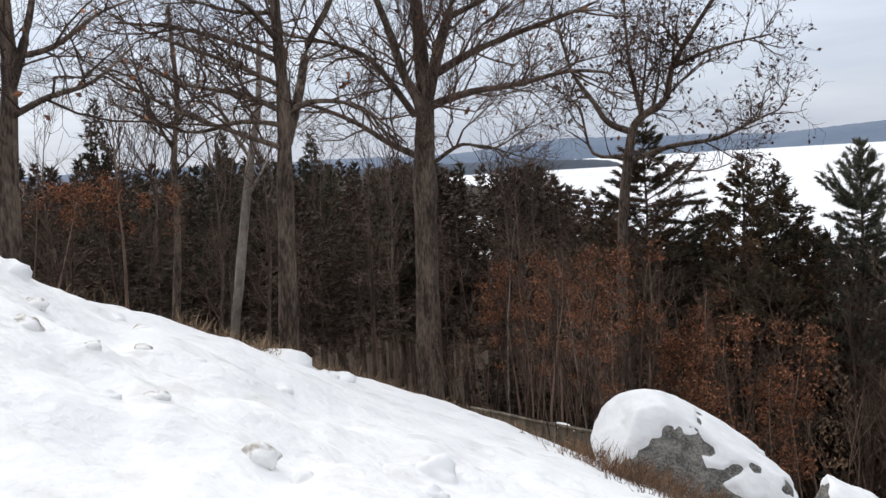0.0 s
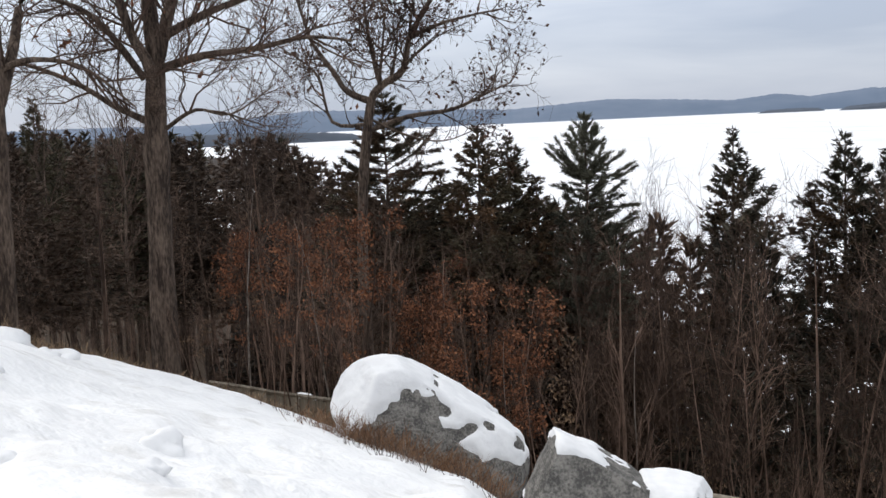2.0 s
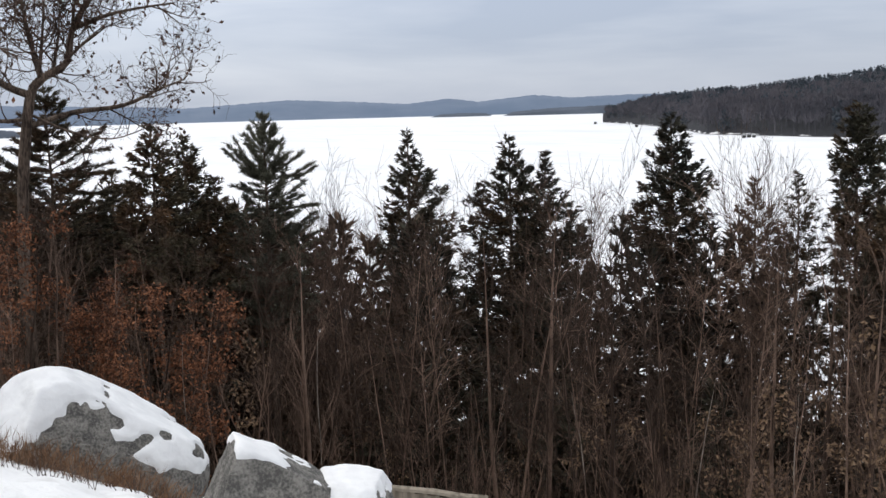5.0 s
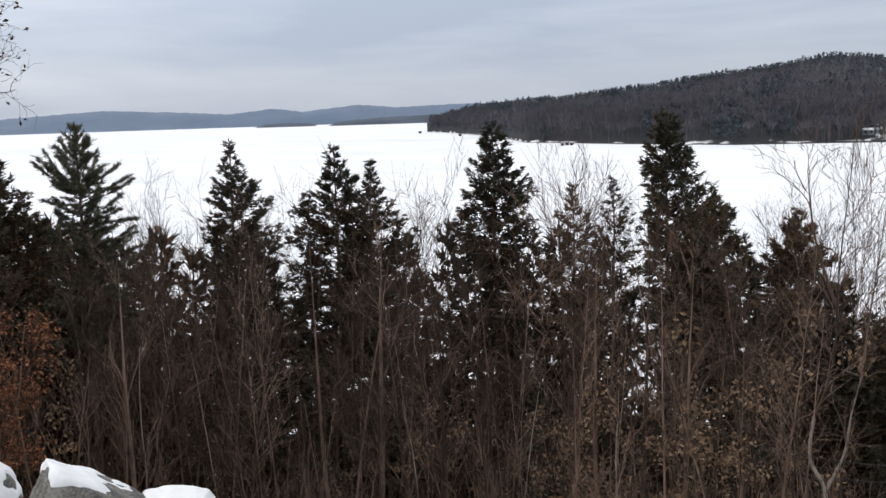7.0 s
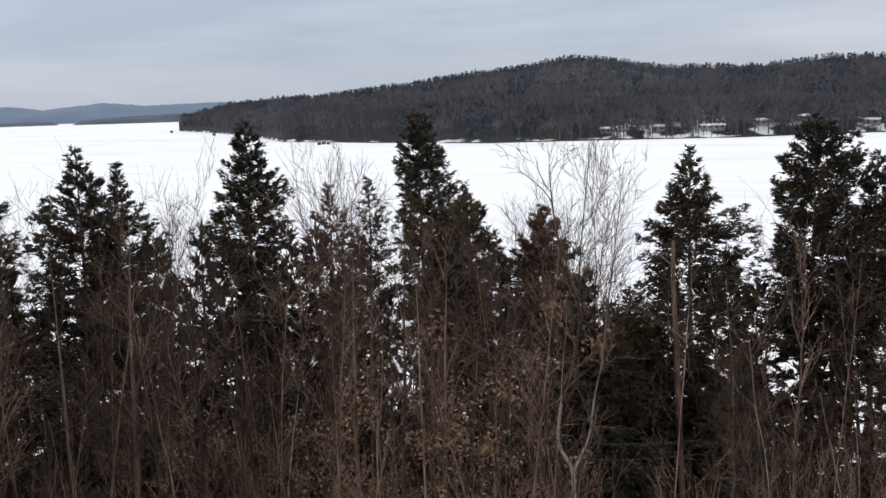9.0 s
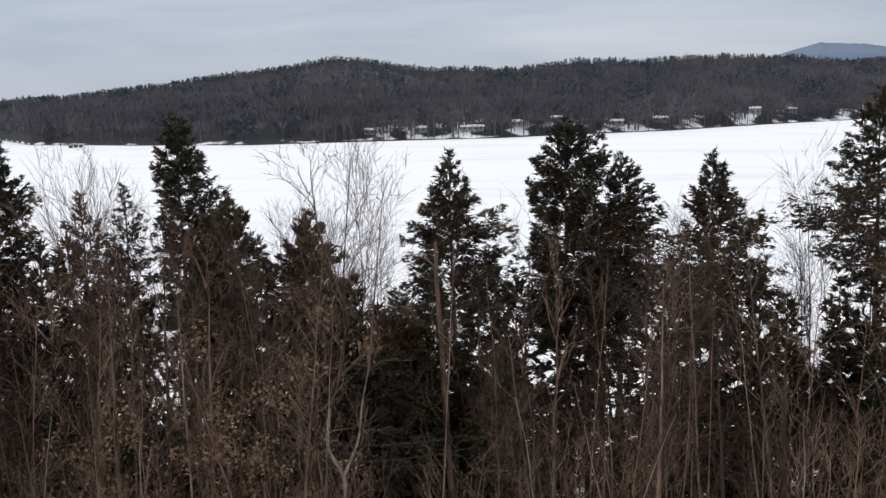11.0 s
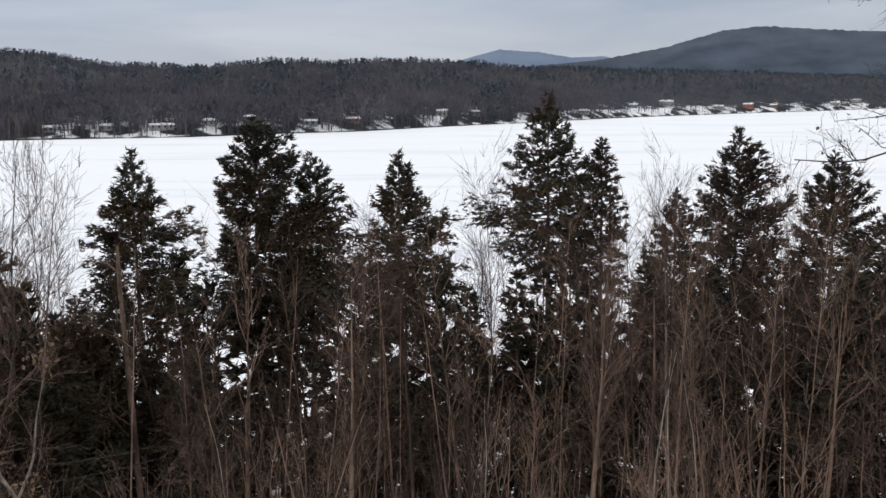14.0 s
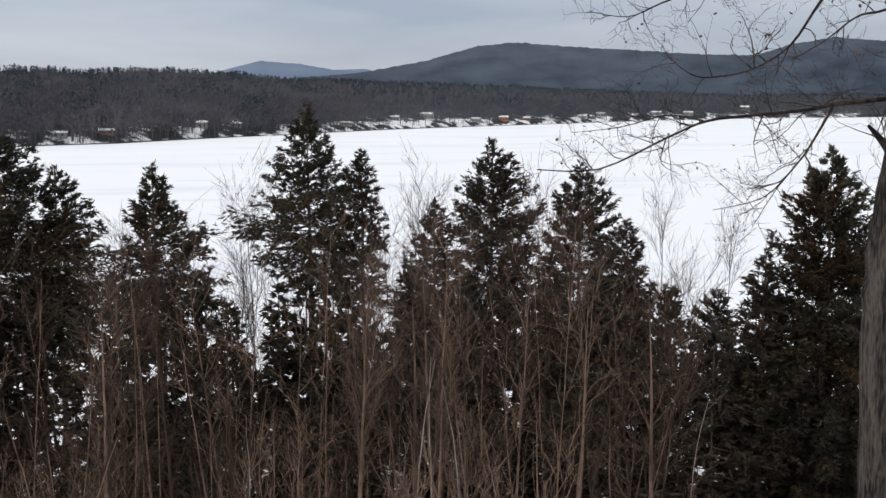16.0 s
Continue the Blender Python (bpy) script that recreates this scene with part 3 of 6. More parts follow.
# bearing, metres behind the shore, width, height, paint, label
COTTAGES = (
    (66.4, 22, 10, 3.6, 0, "pale cottage by the frozen shore"),
    (69.2, 20, 18, 3.2, 0, "long low pale building by the frozen shore"),
    (71.7, 24, 9, 4, 0, "white cottage under bare trees"),
    (77.1, 19, 11, 3.6, 3, "grey cottage with a porch on the shore"),
    (79.4, 24, 12, 3.4, 1, "brown cottage on the shore"),
    (73.8, 32, 9, 4, 1, "brown cottage back among trees"),
    (84.3, 35, 10, 5, 0, "pale cottage on the snowy bank"),
    (86.1, 32, 10, 4, 3, "grey cottage on the snowy bank"),
    (92, 25, 14, 4, 0, "white cottage near the water"),
    (94.6, 60, 13, 5, 3, "grey house above the shore"),
    (96.4, 75, 20, 6, 0, "large pale house above the shore"),
    (99.1, 25, 14, 5, 0, "white cottage near the frozen water"),
    (100.6, 28, 15, 6, 2, "red-brown cottage by the shore"),
    (101.9, 25, 10, 5, 1, "dark cottage by the shore"),
    (104.9, 28, 14, 6, 0, "white lakeside house among bare trees"),
    (105.9, 60, 18, 6, 0, "pale house on the slope"),
    (108.8, 60, 22, 7, 3, "grey lakeside house among bare trees"),
    (110.5, 40, 20, 7, 0, "white lakeside house on the bank"),
    (113.4, 120, 22, 8, 0, "white house high on the bank"),
    (63.6, 22, 9, 3.5, 3, "grey cottage under dark trees"),
)


def in_yard(b, r):
    """Whether a tree would stand in front of a cottage."""
    back = r - curve(SHORE, b)
    return any(abs(b - c[0]) < math.degrees(c[2] * 0.36 / r) and back < c[1] + 3 for c in COTTAGES)


def far_trees():
    """The woods on the hill across the lake."""
    rng = np.random.default_rng(11)
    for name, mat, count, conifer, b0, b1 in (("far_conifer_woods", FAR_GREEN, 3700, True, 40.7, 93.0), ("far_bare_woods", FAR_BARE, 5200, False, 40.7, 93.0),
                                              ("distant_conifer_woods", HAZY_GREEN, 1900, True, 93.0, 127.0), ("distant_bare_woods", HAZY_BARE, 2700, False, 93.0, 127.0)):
        g = Geo()
        made = 0
        while made < count:
            b = b0 + (b1 - b0) * rng.random()
            s, d = curve(SHORE, b), curve(DEPTH, b)
            pick = rng.random()
            u = rng.uniform(0.02, 1.02) if pick < 0.66 else rng.uniform(0.004, 0.14) if pick < 0.80 else rng.uniform(0.90, 1.03)
            r = s + u * d
            if u < 0.1 and b > 62 and noise.noise(Vector((b * 0.9, 0, 4))) > -0.25 and rng.random() < 0.55:
                continue
            if in_yard(b, r):
                continue
            clump = noise.noise(Vector((b * 0.5, u * 4, 2.0)))
            p_con = 0.30 + 1.5 * clump + (0.5 if u > 0.80 else 0) - (0.18 if u < 0.35 else 0)
            if (rng.random() < p_con) != conifer:
                continue
            h = rng.uniform(10, 15) * (1.0 if u < 0.25 else 0.5 if u > 0.85 else 0.8)
            base = np.array([r * math.sin(radians(b)), r * math.cos(radians(b)), hill_z(b, r) - 0.5])
            if conifer:
                n = 34
                t = rng.uniform(0.10, 1, n)
                a = rng.uniform(0, 2 * math.pi, n)
                w = ((1 - t) ** 0.8 * 0.24 * h + 0.15) * rng.uniform(0.1, 1, n)
                pos = base + np.stack([np.cos(a) * w, np.sin(a) * w, t * h * 0.93], 1)
                way = np.stack([np.cos(a), np.sin(a), 0.1 + 0.9 * t], 1)
                fat = 1.3 if u > 0.85 else 1.0
                g.tris(pos, way, fat * h * rng.uniform(.10, .17, n), fat * h * rng.uniform(.07, .12, n), rng)
            else:  # a fan of fine upright branches
                n = 34
                q = rng.normal(0, 1, (n, 3))
                q /= np.linalg.norm(q, axis=1, keepdims=True)
                q *= rng.uniform(0.1, 1, (n, 1)) ** 0.5
                pos = base + np.array([0, 0, h * (0.78 if u < 0.14 else 0.44 if u > 0.85 else 0.58)]) + q * np.array([0.27, 0.27, 0.17 if u < 0.14 else 0.32]) * h
                way = q * 0.6 + np.array([0, 0, 0.9])
                g.tris(pos, way, h * rng.uniform(.14, .26, n), h * rng.uniform(.035, .06, n), rng)
            if u < 0.14:
                g.tris(base[None], np.array([[0.02, 0, 1]]), np.array([0.9 * h]), np.array([0.028 * h]), rng)
            made += 1
        if not conifer:  # bare trunks on the open bank behind the beach
            for k in range(4600 if b0 < 60 else 2400):
                b = rng.uniform(max(61, b0), min(b1, 121))
                s, d = curve(SHORE, b), curve(DEPTH, b)
                r = s + rng.uniform(0.006, 0.13) * d
                if in_yard(b, r) and rng.random() < 0.75:
                    continue
                h = rng.uniform(10, 15)
                base = np.array([[r * math.sin(radians(b)), r * math.cos(radians(b)), hill_z(b, r) - 0.3]])
                g.tris(base, np.array([[rng.normal(0, .03), 0, 1]]), np.array([h]), np.array([0.036 * h]), rng)
                n = 9
                q = rng.normal(0, 1, (n, 3)) * np.array([0.12, 0.12, 0.14]) * h
                g.tris(base + np.array([[0, 0, 0.72 * h]]) + q, q + np.array([0, 0, 0.12 * h]), h * rng.uniform(.12, .22, n), h * rng.uniform(.03, .05, n), rng)
        tagged(part(name, g, mat), "dense dark conifers on the far hill, tinted with haze" if conifer else "bare grey-brown hardwoods on the far hill, tinted with haze", "woods", kind="stuff")


far_trees()


# ---- bare trees ----
def wander(p, d, length, n, rng, bend=0.18, lift=0.05):
    """A crooked path of n steps from p along d."""
    pts, d = [Vector(p)], Vector(d).normalized()
    for i in range(n):
        d = (d + Vector(rng.normal(0, bend, 3)) + Vector((0, 0, lift))).normalized()
        pts.append(pts[-1] + d * (length / n))
    return pts


def taper(r0, r1, n):
    return [r0 + (r1 - r0) * i / (n - 1) for i in range(n)]


def along(pts, s):
    f = s * (len(pts) - 1)
    i = min(int(f), len(pts) - 2)
    return pts[i].lerp(pts[i + 1], f - i), (pts[i + 1] - pts[i]).normalized()


def branch_out(g, pts, r0, r1, level, rng, spec, tips, start=0.15):
    """Children along a limb, down to twigs. spec: per level (children a metre, length, spread, radius)."""
    per_m, length, spread, rad = spec[level]
    total = sum((b - a).length for a, b in zip(pts, pts[1:]))
    count = max(1, int(total * per_m * (1 - start) + rng.random()))
    if level == len(spec) - 1:
        qa = np.array(pts)
        f = (start + (1 - start) * rng.random(count)) * (len(pts) - 1)
        f[0] = len(pts) - 1.001
        k = np.minimum(f.astype(int), len(pts) - 2)
        pos = qa[k] + (qa[k + 1] - qa[k]) * (f - k)[:, None]
        d = qa[k + 1] - qa[k]
        d /= np.linalg.norm(d, axis=1, keepdims=True) + 1e-9
        side = np.cross(d, rng.normal(size=(count, 3)))
        side /= np.linalg.norm(side, axis=1, keepdims=True) + 1e-9
        way = d * math.cos(spread) + side * math.sin(spread) + np.array([0, 0, 0.12])
        ln = length * rng.uniform(0.5, 1.3, count)
        g.spikes(pos, way, ln, np.full(count, rad), rng, 0.45)
        way /= np.linalg.norm(way, axis=1, keepdims=True)
        for p, w, l in zip(pos, way, ln):
            tips.append((p + w * l * 0.9, w))
        return
    for k in range(count):
        s = start + (1 - start) * rng.random()
        p, d = along(pts, s)
        side = d.cross(Vector(rng.normal(size=3))).normalized()
        way = (d * math.cos(spread) + side * math.sin(spread) * rng.uniform(0.8, 1.2) + Vector((0, 0, 0.12))).normalized()
        ln = length * rng.uniform(0.55, 1.25) * (1.15 - 0.5 * s)
        n = 4 if level == 0 else 3
        q = wander(p, way, ln, n, rng, 0.14 if g.straight else 0.30, 0.06)
        rr = min(rad, (r0 + (r1 - r0) * s) * 0.75)
        g.tube(q, taper(rr, rr * 0.35, n + 1), 4 if level == 0 else 3)
        branch_out(g, q, rr, rr * 0.35, level + 1, rng, spec, tips)


def smooth_path(pts, n=4):
    """Rounds a coarse line of points."""
    out = []
    for i in range(len(pts) - 1):
        a, b, c, d = pts[max(i - 1, 0)], pts[i], pts[i + 1], pts[min(i + 2, len(pts) - 1)]
        for k in range(n):
            t = k / n
            out.append(0.5 * ((2 * b) + (c - a) * t + (2 * a - 5 * b + 4 * c - d) * t * t + (3 * b - a - 3 * c + d) * t ** 3))
    out.append(pts[-1])
    return out


def surveyed_tree(name, label, d, trunk, r0, r1, limbs, spec, seed, leaves=0, leaf_mat=None, bark=None, twig=None, limb_mat=None, leaf_size=1.0, sides=9, category="tree"):
    """A bare tree: the trunk and main limbs follow bearings and elevations at d metres; the rest branches from them."""
    rng = np.random.default_rng(seed)
    tp = smooth_path([aim(b, e, d) for b, e in trunk])
    foot = tp[0].copy()
    gz = ground_z(foot.x, foot.y)
    if gz < foot.z:
        tp = [Vector((foot.x, foot.y, gz - 0.3)), Vector((foot.x, foot.y, (gz + foot.z) / 2))] + tp
    base = new(name)
    base.location = (foot.x, foot.y, gz)
    off = Vector(base.location)
    tag = tagged(base, label, category)
    tp = [p - off for p in tp]
    n = len(tp)
    rad = [r0 + (r1 - r0) * (i / (n - 1)) for i in range(n)]
    rad[0] *= 1.35
    rad[1] *= 1.08
    g = Geo()
    g.tube(tp, [r * (1 + 0.05 * rng.normal()) for r in rad], sides)
    part("trunk", g, bark or BARK, base, smooth=True)
    tw, tips = Geo(), []
    for li in limbs:
        lr, pts = li[0], li[1]
        depth = rng.uniform(-1, 1, len(pts)) * 1.2
        depth[0] = 0
        path = [aim(b, e, d + float(np.sum(depth[:i + 1]) * 0.6)) - off for i, (b, e) in enumerate(pts)]
        path = smooth_path(path)
        m = len(path)
        lg = Geo()
        lg.tube(path, taper(lr, lr * 0.22, m), 6)
        part("limb", lg, li[2] if len(li) > 2 else limb_mat or bark or BARK, base, smooth=True)
        branch_out(tw, path, lr, lr * 0.22, 0, rng, spec, tips, 0.12)
    branch_out(tw, tp[n // 2:], r1 * 1.5, r1, 0, rng, spec, tips, 0.1)
    tagged(part("branchwork", tw, twig or TWIG, base), kind="stuff")
    if leaves and tips:
        k = rng.integers(0, len(tips), leaves)
        pos = np.array([tips[i][0] for i in k]) + rng.normal(0, 0.04, (leaves, 3))
        way = np.array([tips[i][1] for i in k]) * 0.3 + rng.normal(0, 0.6, (leaves, 3)) + np.array([0, 0, -0.5])
        lf = Geo()
        lf.cards(pos, way, leaf_size * rng.uniform(0.08, 0.17, leaves), leaf_size * rng.uniform(0.05, 0.10, leaves), rng, 0.6)
        tagged(part("foliage", lf, leaf_mat or LEAF, base, "curled dead leaves still hanging"), kind="stuff")
    return tag


OAK_SPEC = [(3.2, 2.2, 0.75, 0.026), (4.4, 1.1, 0.75, 0.012), (9.0, 0.55, 0.7, 0.006)]
surveyed_tree("oak_tree", "big bare oak with furrowed grey bark rising from the bank", 22, [(-1.2, -13.3), (-1.0, -6.6), (-.75, 0), (-.5, 3.5), (-.6, 6), (-.7, 9.5), (-.4, 12)], .33, .07, [
    (.15, [(-.7, .5), (-.75, 3.0), (-1.6, 4.9), (-2.2, 7.1), (-3.2, 10.1), (-4, 13)]),
    (.16, [(-.5, 3.0), (.2, 5.5), (1.1, 8.1), (1.9, 10.4), (2.6, 13)]),
    (.09, [(-.9, .3), (-2.6, 1.2), (-4.7, 2.6), (-7.6, 3.7), (-10.7, 3.6)]),
    (.10, [(-.2, 3.1), (1.9, 3.7), (4.7, 4.0), (7.5, 4.5), (9.9, 4.2)]),
    (.10, [(.1, 4.8), (2.1, 5.8), (4.3, 6.6), (7.4, 7.5), (9.2, 8.1)]),
    (.08, [(-1.1, 2.6), (-3.2, 5.6), (-5.3, 6.7), (-8.6, 7.4)]),
    (.07, [(1.1, 7.8), (3, 8.6), (6, 9.8), (9, 10.5)]),
    (.05, [(-.2, 0), (1.4, 0.9), (3.2, 0.6), (5.4, 1.9)]),
], OAK_SPEC, 3, leaves=260)
surveyed_tree("maple_tree", "tall bare maple with rough grey bark beside the snowbank", 20, [(-8.9, -10.6), (-8.6, -4.5), (-8.4, .1), (-8.2, 4.1), (-8.3, 8), (-8.3, 12)], .21, .08, [
    (.12, [(-8.2, 1.5), (-7.3, 4.3), (-6.7, 6.7), (-5.3, 9), (-4.7, 11.5)]),
    (.07, [(-8.4, 3.3), (-10.3, 4.2), (-13.3, 4.9), (-16, 6.2)]),
    (.07, [(-8.3, 5.9), (-10.4, 6.9), (-13.3, 7.8), (-16.7, 8.2)]),
    (.07, [(-8.1, 3.2), (-6.4, 3.7), (-4, 3.2), (-1.6, 1.1)]),
    (.06, [(-8.3, 7), (-10, 9), (-13, 10.5), (-16, 11.5)]),
    (.06, [(-8.3, 2.5), (-10.5, 2.8), (-13.5, 2.4), (-17.5, 4.2)]),
    (.06, [(-8.3, 4.6), (-11, 6), (-14.5, 7.4), (-18, 9.2)]),
    (.06, [(-8.3, 1.2), (-11, 2.3), (-14, 3.6), (-17.5, 5.8), (-19.5, 7)]),
    (.05, [(-8.3, 8.5), (-10.5, 8.6), (-13.5, 9.4), (-17, 9.6)]),
], [(2.4, 2.2, 0.75, 0.024), (3.6, 1.1, 0.75, 0.011), (8.0, 0.55, 0.7, 0.0055)], 5)
surveyed_tree("oak_tree", "crooked bare oak with dark dry leaf clusters among the pines", 27, [(9.75, -7), (10.0, -3.5), (10.3, -1), (10.7, 1.1), (11.3, 1.85), (12.5, 2.65), (12.9, 4.3), (14.1, 6.2), (15.4, 8)], .155, .05, [
    (.10, [(10.68, 1.0), (9.4, 1.6), (8.7, 2.7), (7.7, 4.2), (7.2, 5.8), (6.6, 8)]),
    (.09, [(11.25, 1.8), (10.9, 3.4), (10.6, 5.4), (10.5, 8.5)]),
    (.08, [(10.38, -.6), (12.6, .1), (15.1, .4), (17.0, 1.2), (18.3, 1.7)]),
    (.05, [(11.8, 2.15), (12.2, 4), (12.4, 6)]),
    (.05, [(12.2, 2.45), (13.4, 3.6), (14.6, 4.6)]),
    (.05, [(11.1, 1.65), (11.5, 4.4), (11.8, 7)]),
    (.04, [(12.9, 4.3), (13.1, 5.6), (13.3, 7)]),
    (.06, [(12.9, 4.3), (14.7, 5), (16.6, 5.4), (18, 5.6)]),
    (.06, [(10.45, -.2), (8.5, 0), (7.8, 2.6), (5.9, 4.1)]),
    (.05, [(13.5, 5.25), (12.6, 6.5), (12.8, 8.5)]),
    (.04, [(10.5, 0.1), (12.5, -.9), (14.5, -1.3), (16.4, -.7)]),
], [(3.6, 1.5, 0.9, 0.022), (5.4, 0.8, 0.85, 0.010), (7.5, 0.4, 0.8, 0.006)], 8, leaves=1300, leaf_mat=DARK_LEAF)
surveyed_tree("maple_tree", "bare maple trunk at the top of the snowbank", 17, [(-22.8, -5), (-22.4, 1.5), (-22, 5.2), (-21.9, 8), (-21.9, 12)], .20, .07, [
    (.09, [(-22, 4.9), (-21.1, 7.4), (-20.4, 10.2), (-20, 13)]),
    (.06, [(-22.2, 3.5), (-20.2, 4.5), (-18, 5.2), (-15.8, 7)]),
    (.06, [(-22, 6.5), (-19.8, 7), (-17.5, 8.6), (-15.5, 9.4)]),
    (.05, [(-22.2, 2), (-23.6, 3.6), (-25, 6)]),
], [(2.2, 2.0, 0.75, 0.022), (3.4, 1.0, 0.75, 0.010), (7.0, 0.5, 0.7, 0.0055)], 9, leaves=90)
surveyed_tree("young_maple_tree", "slender bare maple at the edge of the woods", 30, [(-14.8, -8), (-14.3, -2.6), (-14.2, 1.1), (-13.8, 4.3), (-13.9, 9)], .13, .05, [
    (.06, [(-14.2, 1.5), (-15.2, 3.6), (-15.8, 6), (-16.4, 9)]),
    (.05, [(-14, 2.6), (-12.8, 4.6), (-12.2, 7)]),
    (.04, [(-14.3, -1), (-15.8, .4), (-17.2, 1)]),
    (.04, [(-14.2, .2), (-12.6, 1.8), (-11.2, 2.4)]),
], [(2.6, 1.8, 0.75, 0.026), (3.4, 1.0, 0.7, 0.013), (6, 0.5, 0.7, 0.008)], 12)
surveyed_tree("leaning_birch_tree", "leaning pale-barked tree behind the snowbank", 24, [(-11.8, -9), (-10.9, -3.4), (-10.3, .2), (-9.6, 3.5), (-9.3, 7)], .13, .06, [
    (.05, [(-10.6, -1.5), (-9.7, 0), (-9.2, .8)]),
    (.05, [(-10.2, .8), (-11.4, 3), (-12, 5.4), (-12.4, 8)]),
], [(1.8, 1.5, 0.75, 0.022), (2.6, 0.9, 0.7, 0.010), (5, 0.45, 0.7, 0.006)], 14, bark=PALE_BARK)
surveyed_tree("oak_tree", "large oak with deeply furrowed bark overhanging the slope", 17, [(120.85, -21), (120.75, -16), (120.5, -10.2), (120.65, -6.3), (121.2, -1.7), (122.4, 5.2), (123.4, 10)], .29, .19, [
    (.042, [(121.5, .6), (120.2, .35), (118, .1), (116.5, -.2), (114, -.45), (111.8, -.75), (109.85, -1.6), (106.4, -3.25), (103.1, -3.3)]),
    (.016, [(111.8, -.75), (109.8, -.45), (107.5, -1.05), (104.9, -1.35)]),
    (.012, [(109.85, -1.6), (109.6, -2.9), (110.6, -3.5)]),
    (.022, [(117.9, 0), (117.05, -1.7), (116.3, -2.9), (114.75, -4.6), (112.3, -5.3)]),
    (.014, [(116.3, -2.9), (115.3, -4.3), (114.3, -6.1)]),
    (.013, [(114.6, -.4), (114.2, -1.8), (114.5, -3.2)]),
    (.038, [(122.3, 6.5), (120.6, 6.9), (118.2, 6.3), (117.1, 5.1), (115.8, 3.05), (114.2, 1.95), (112.6, 1.5)]),
    (.015, [(114.1, 1.95), (113.9, 3.3), (113.4, 4.5)]),
    (.013, [(112.9, 1.6), (111.4, 1.5), (110.1, 2.3), (109.5, 3.2)]),
    (.024, [(122.4, 5.6), (120.1, 4.6), (118.8, 4.3), (117.4, 3.2), (115.9, 2.3)]),
    (.028, [(122.5, 9), (118, 8.6), (113.8, 7), (111.3, 5.9), (109.4, 5.25), (107.7, 4.6), (105.7, 4.9)]),
    (.10, [(121.2, -3.1), (120.4, -1.9), (119.6, -.95)]),
], [(4.6, 0.9, 0.8, 0.009), (6.5, 0.45, 0.75, 0.0052), (6.5, 0.22, 0.7, 0.0036)], 17, leaves=110, leaf_mat=DARK_LEAF, leaf_size=0.6, sides=18, bark=OAK_BARK, limb_mat=OAK_LIMB, twig=OAK_LIMB)
surveyed_tree("forked_birch_tree", "forked pale-barked birch in front of dark hemlock", 25, [(61.65, -22.20), (61.65, -20.00), (60.85, -18.40), (61.05, -16.30)], .056, .038, [
    (.034, [(61.05, -16.40), (61.95, -13.50), (62.15, -8.90), (62.75, -2.90)]),
    (.042, [(61.65, -20.00), (62.55, -18.10), (62.85, -16.20), (63.35, -14.10)], PALE_BARK),
    (.026, [(63.30, -14.30), (63.65, -11.20), (63.95, -8.90), (64.55, -3.70)]),
    (.04, [(62.05, -10.70), (60.95, -7.20), (60.55, -3.70)]),
], [(2.2, 1.6, 0.45, 0.014), (3.0, 0.9, 0.5, 0.008), (6.0, 0.5, 0.5, 0.006)], 21, bark=PALE_BARK, limb_mat=TWIG)


surveyed_tree("bare_hemlock_tree", "bare leaning brown trunk under a dark hemlock crown", 34.5, [(67.75, -22), (67.6, -19.5), (67.35, -13.5), (67.18, -10), (67.15, -7.6)], .135, .05, [
    (.03, [(67.3, -12), (68.3, -11.3), (69.3, -11.2)]),
    (.03, [(67.16, -9), (66.4, -8.4), (65.6, -8.5)]),
], [(1.2, 0.9, 0.8, 0.012), (2.5, 0.5, 0.7, 0.006)], 25, bark=SAPLING)


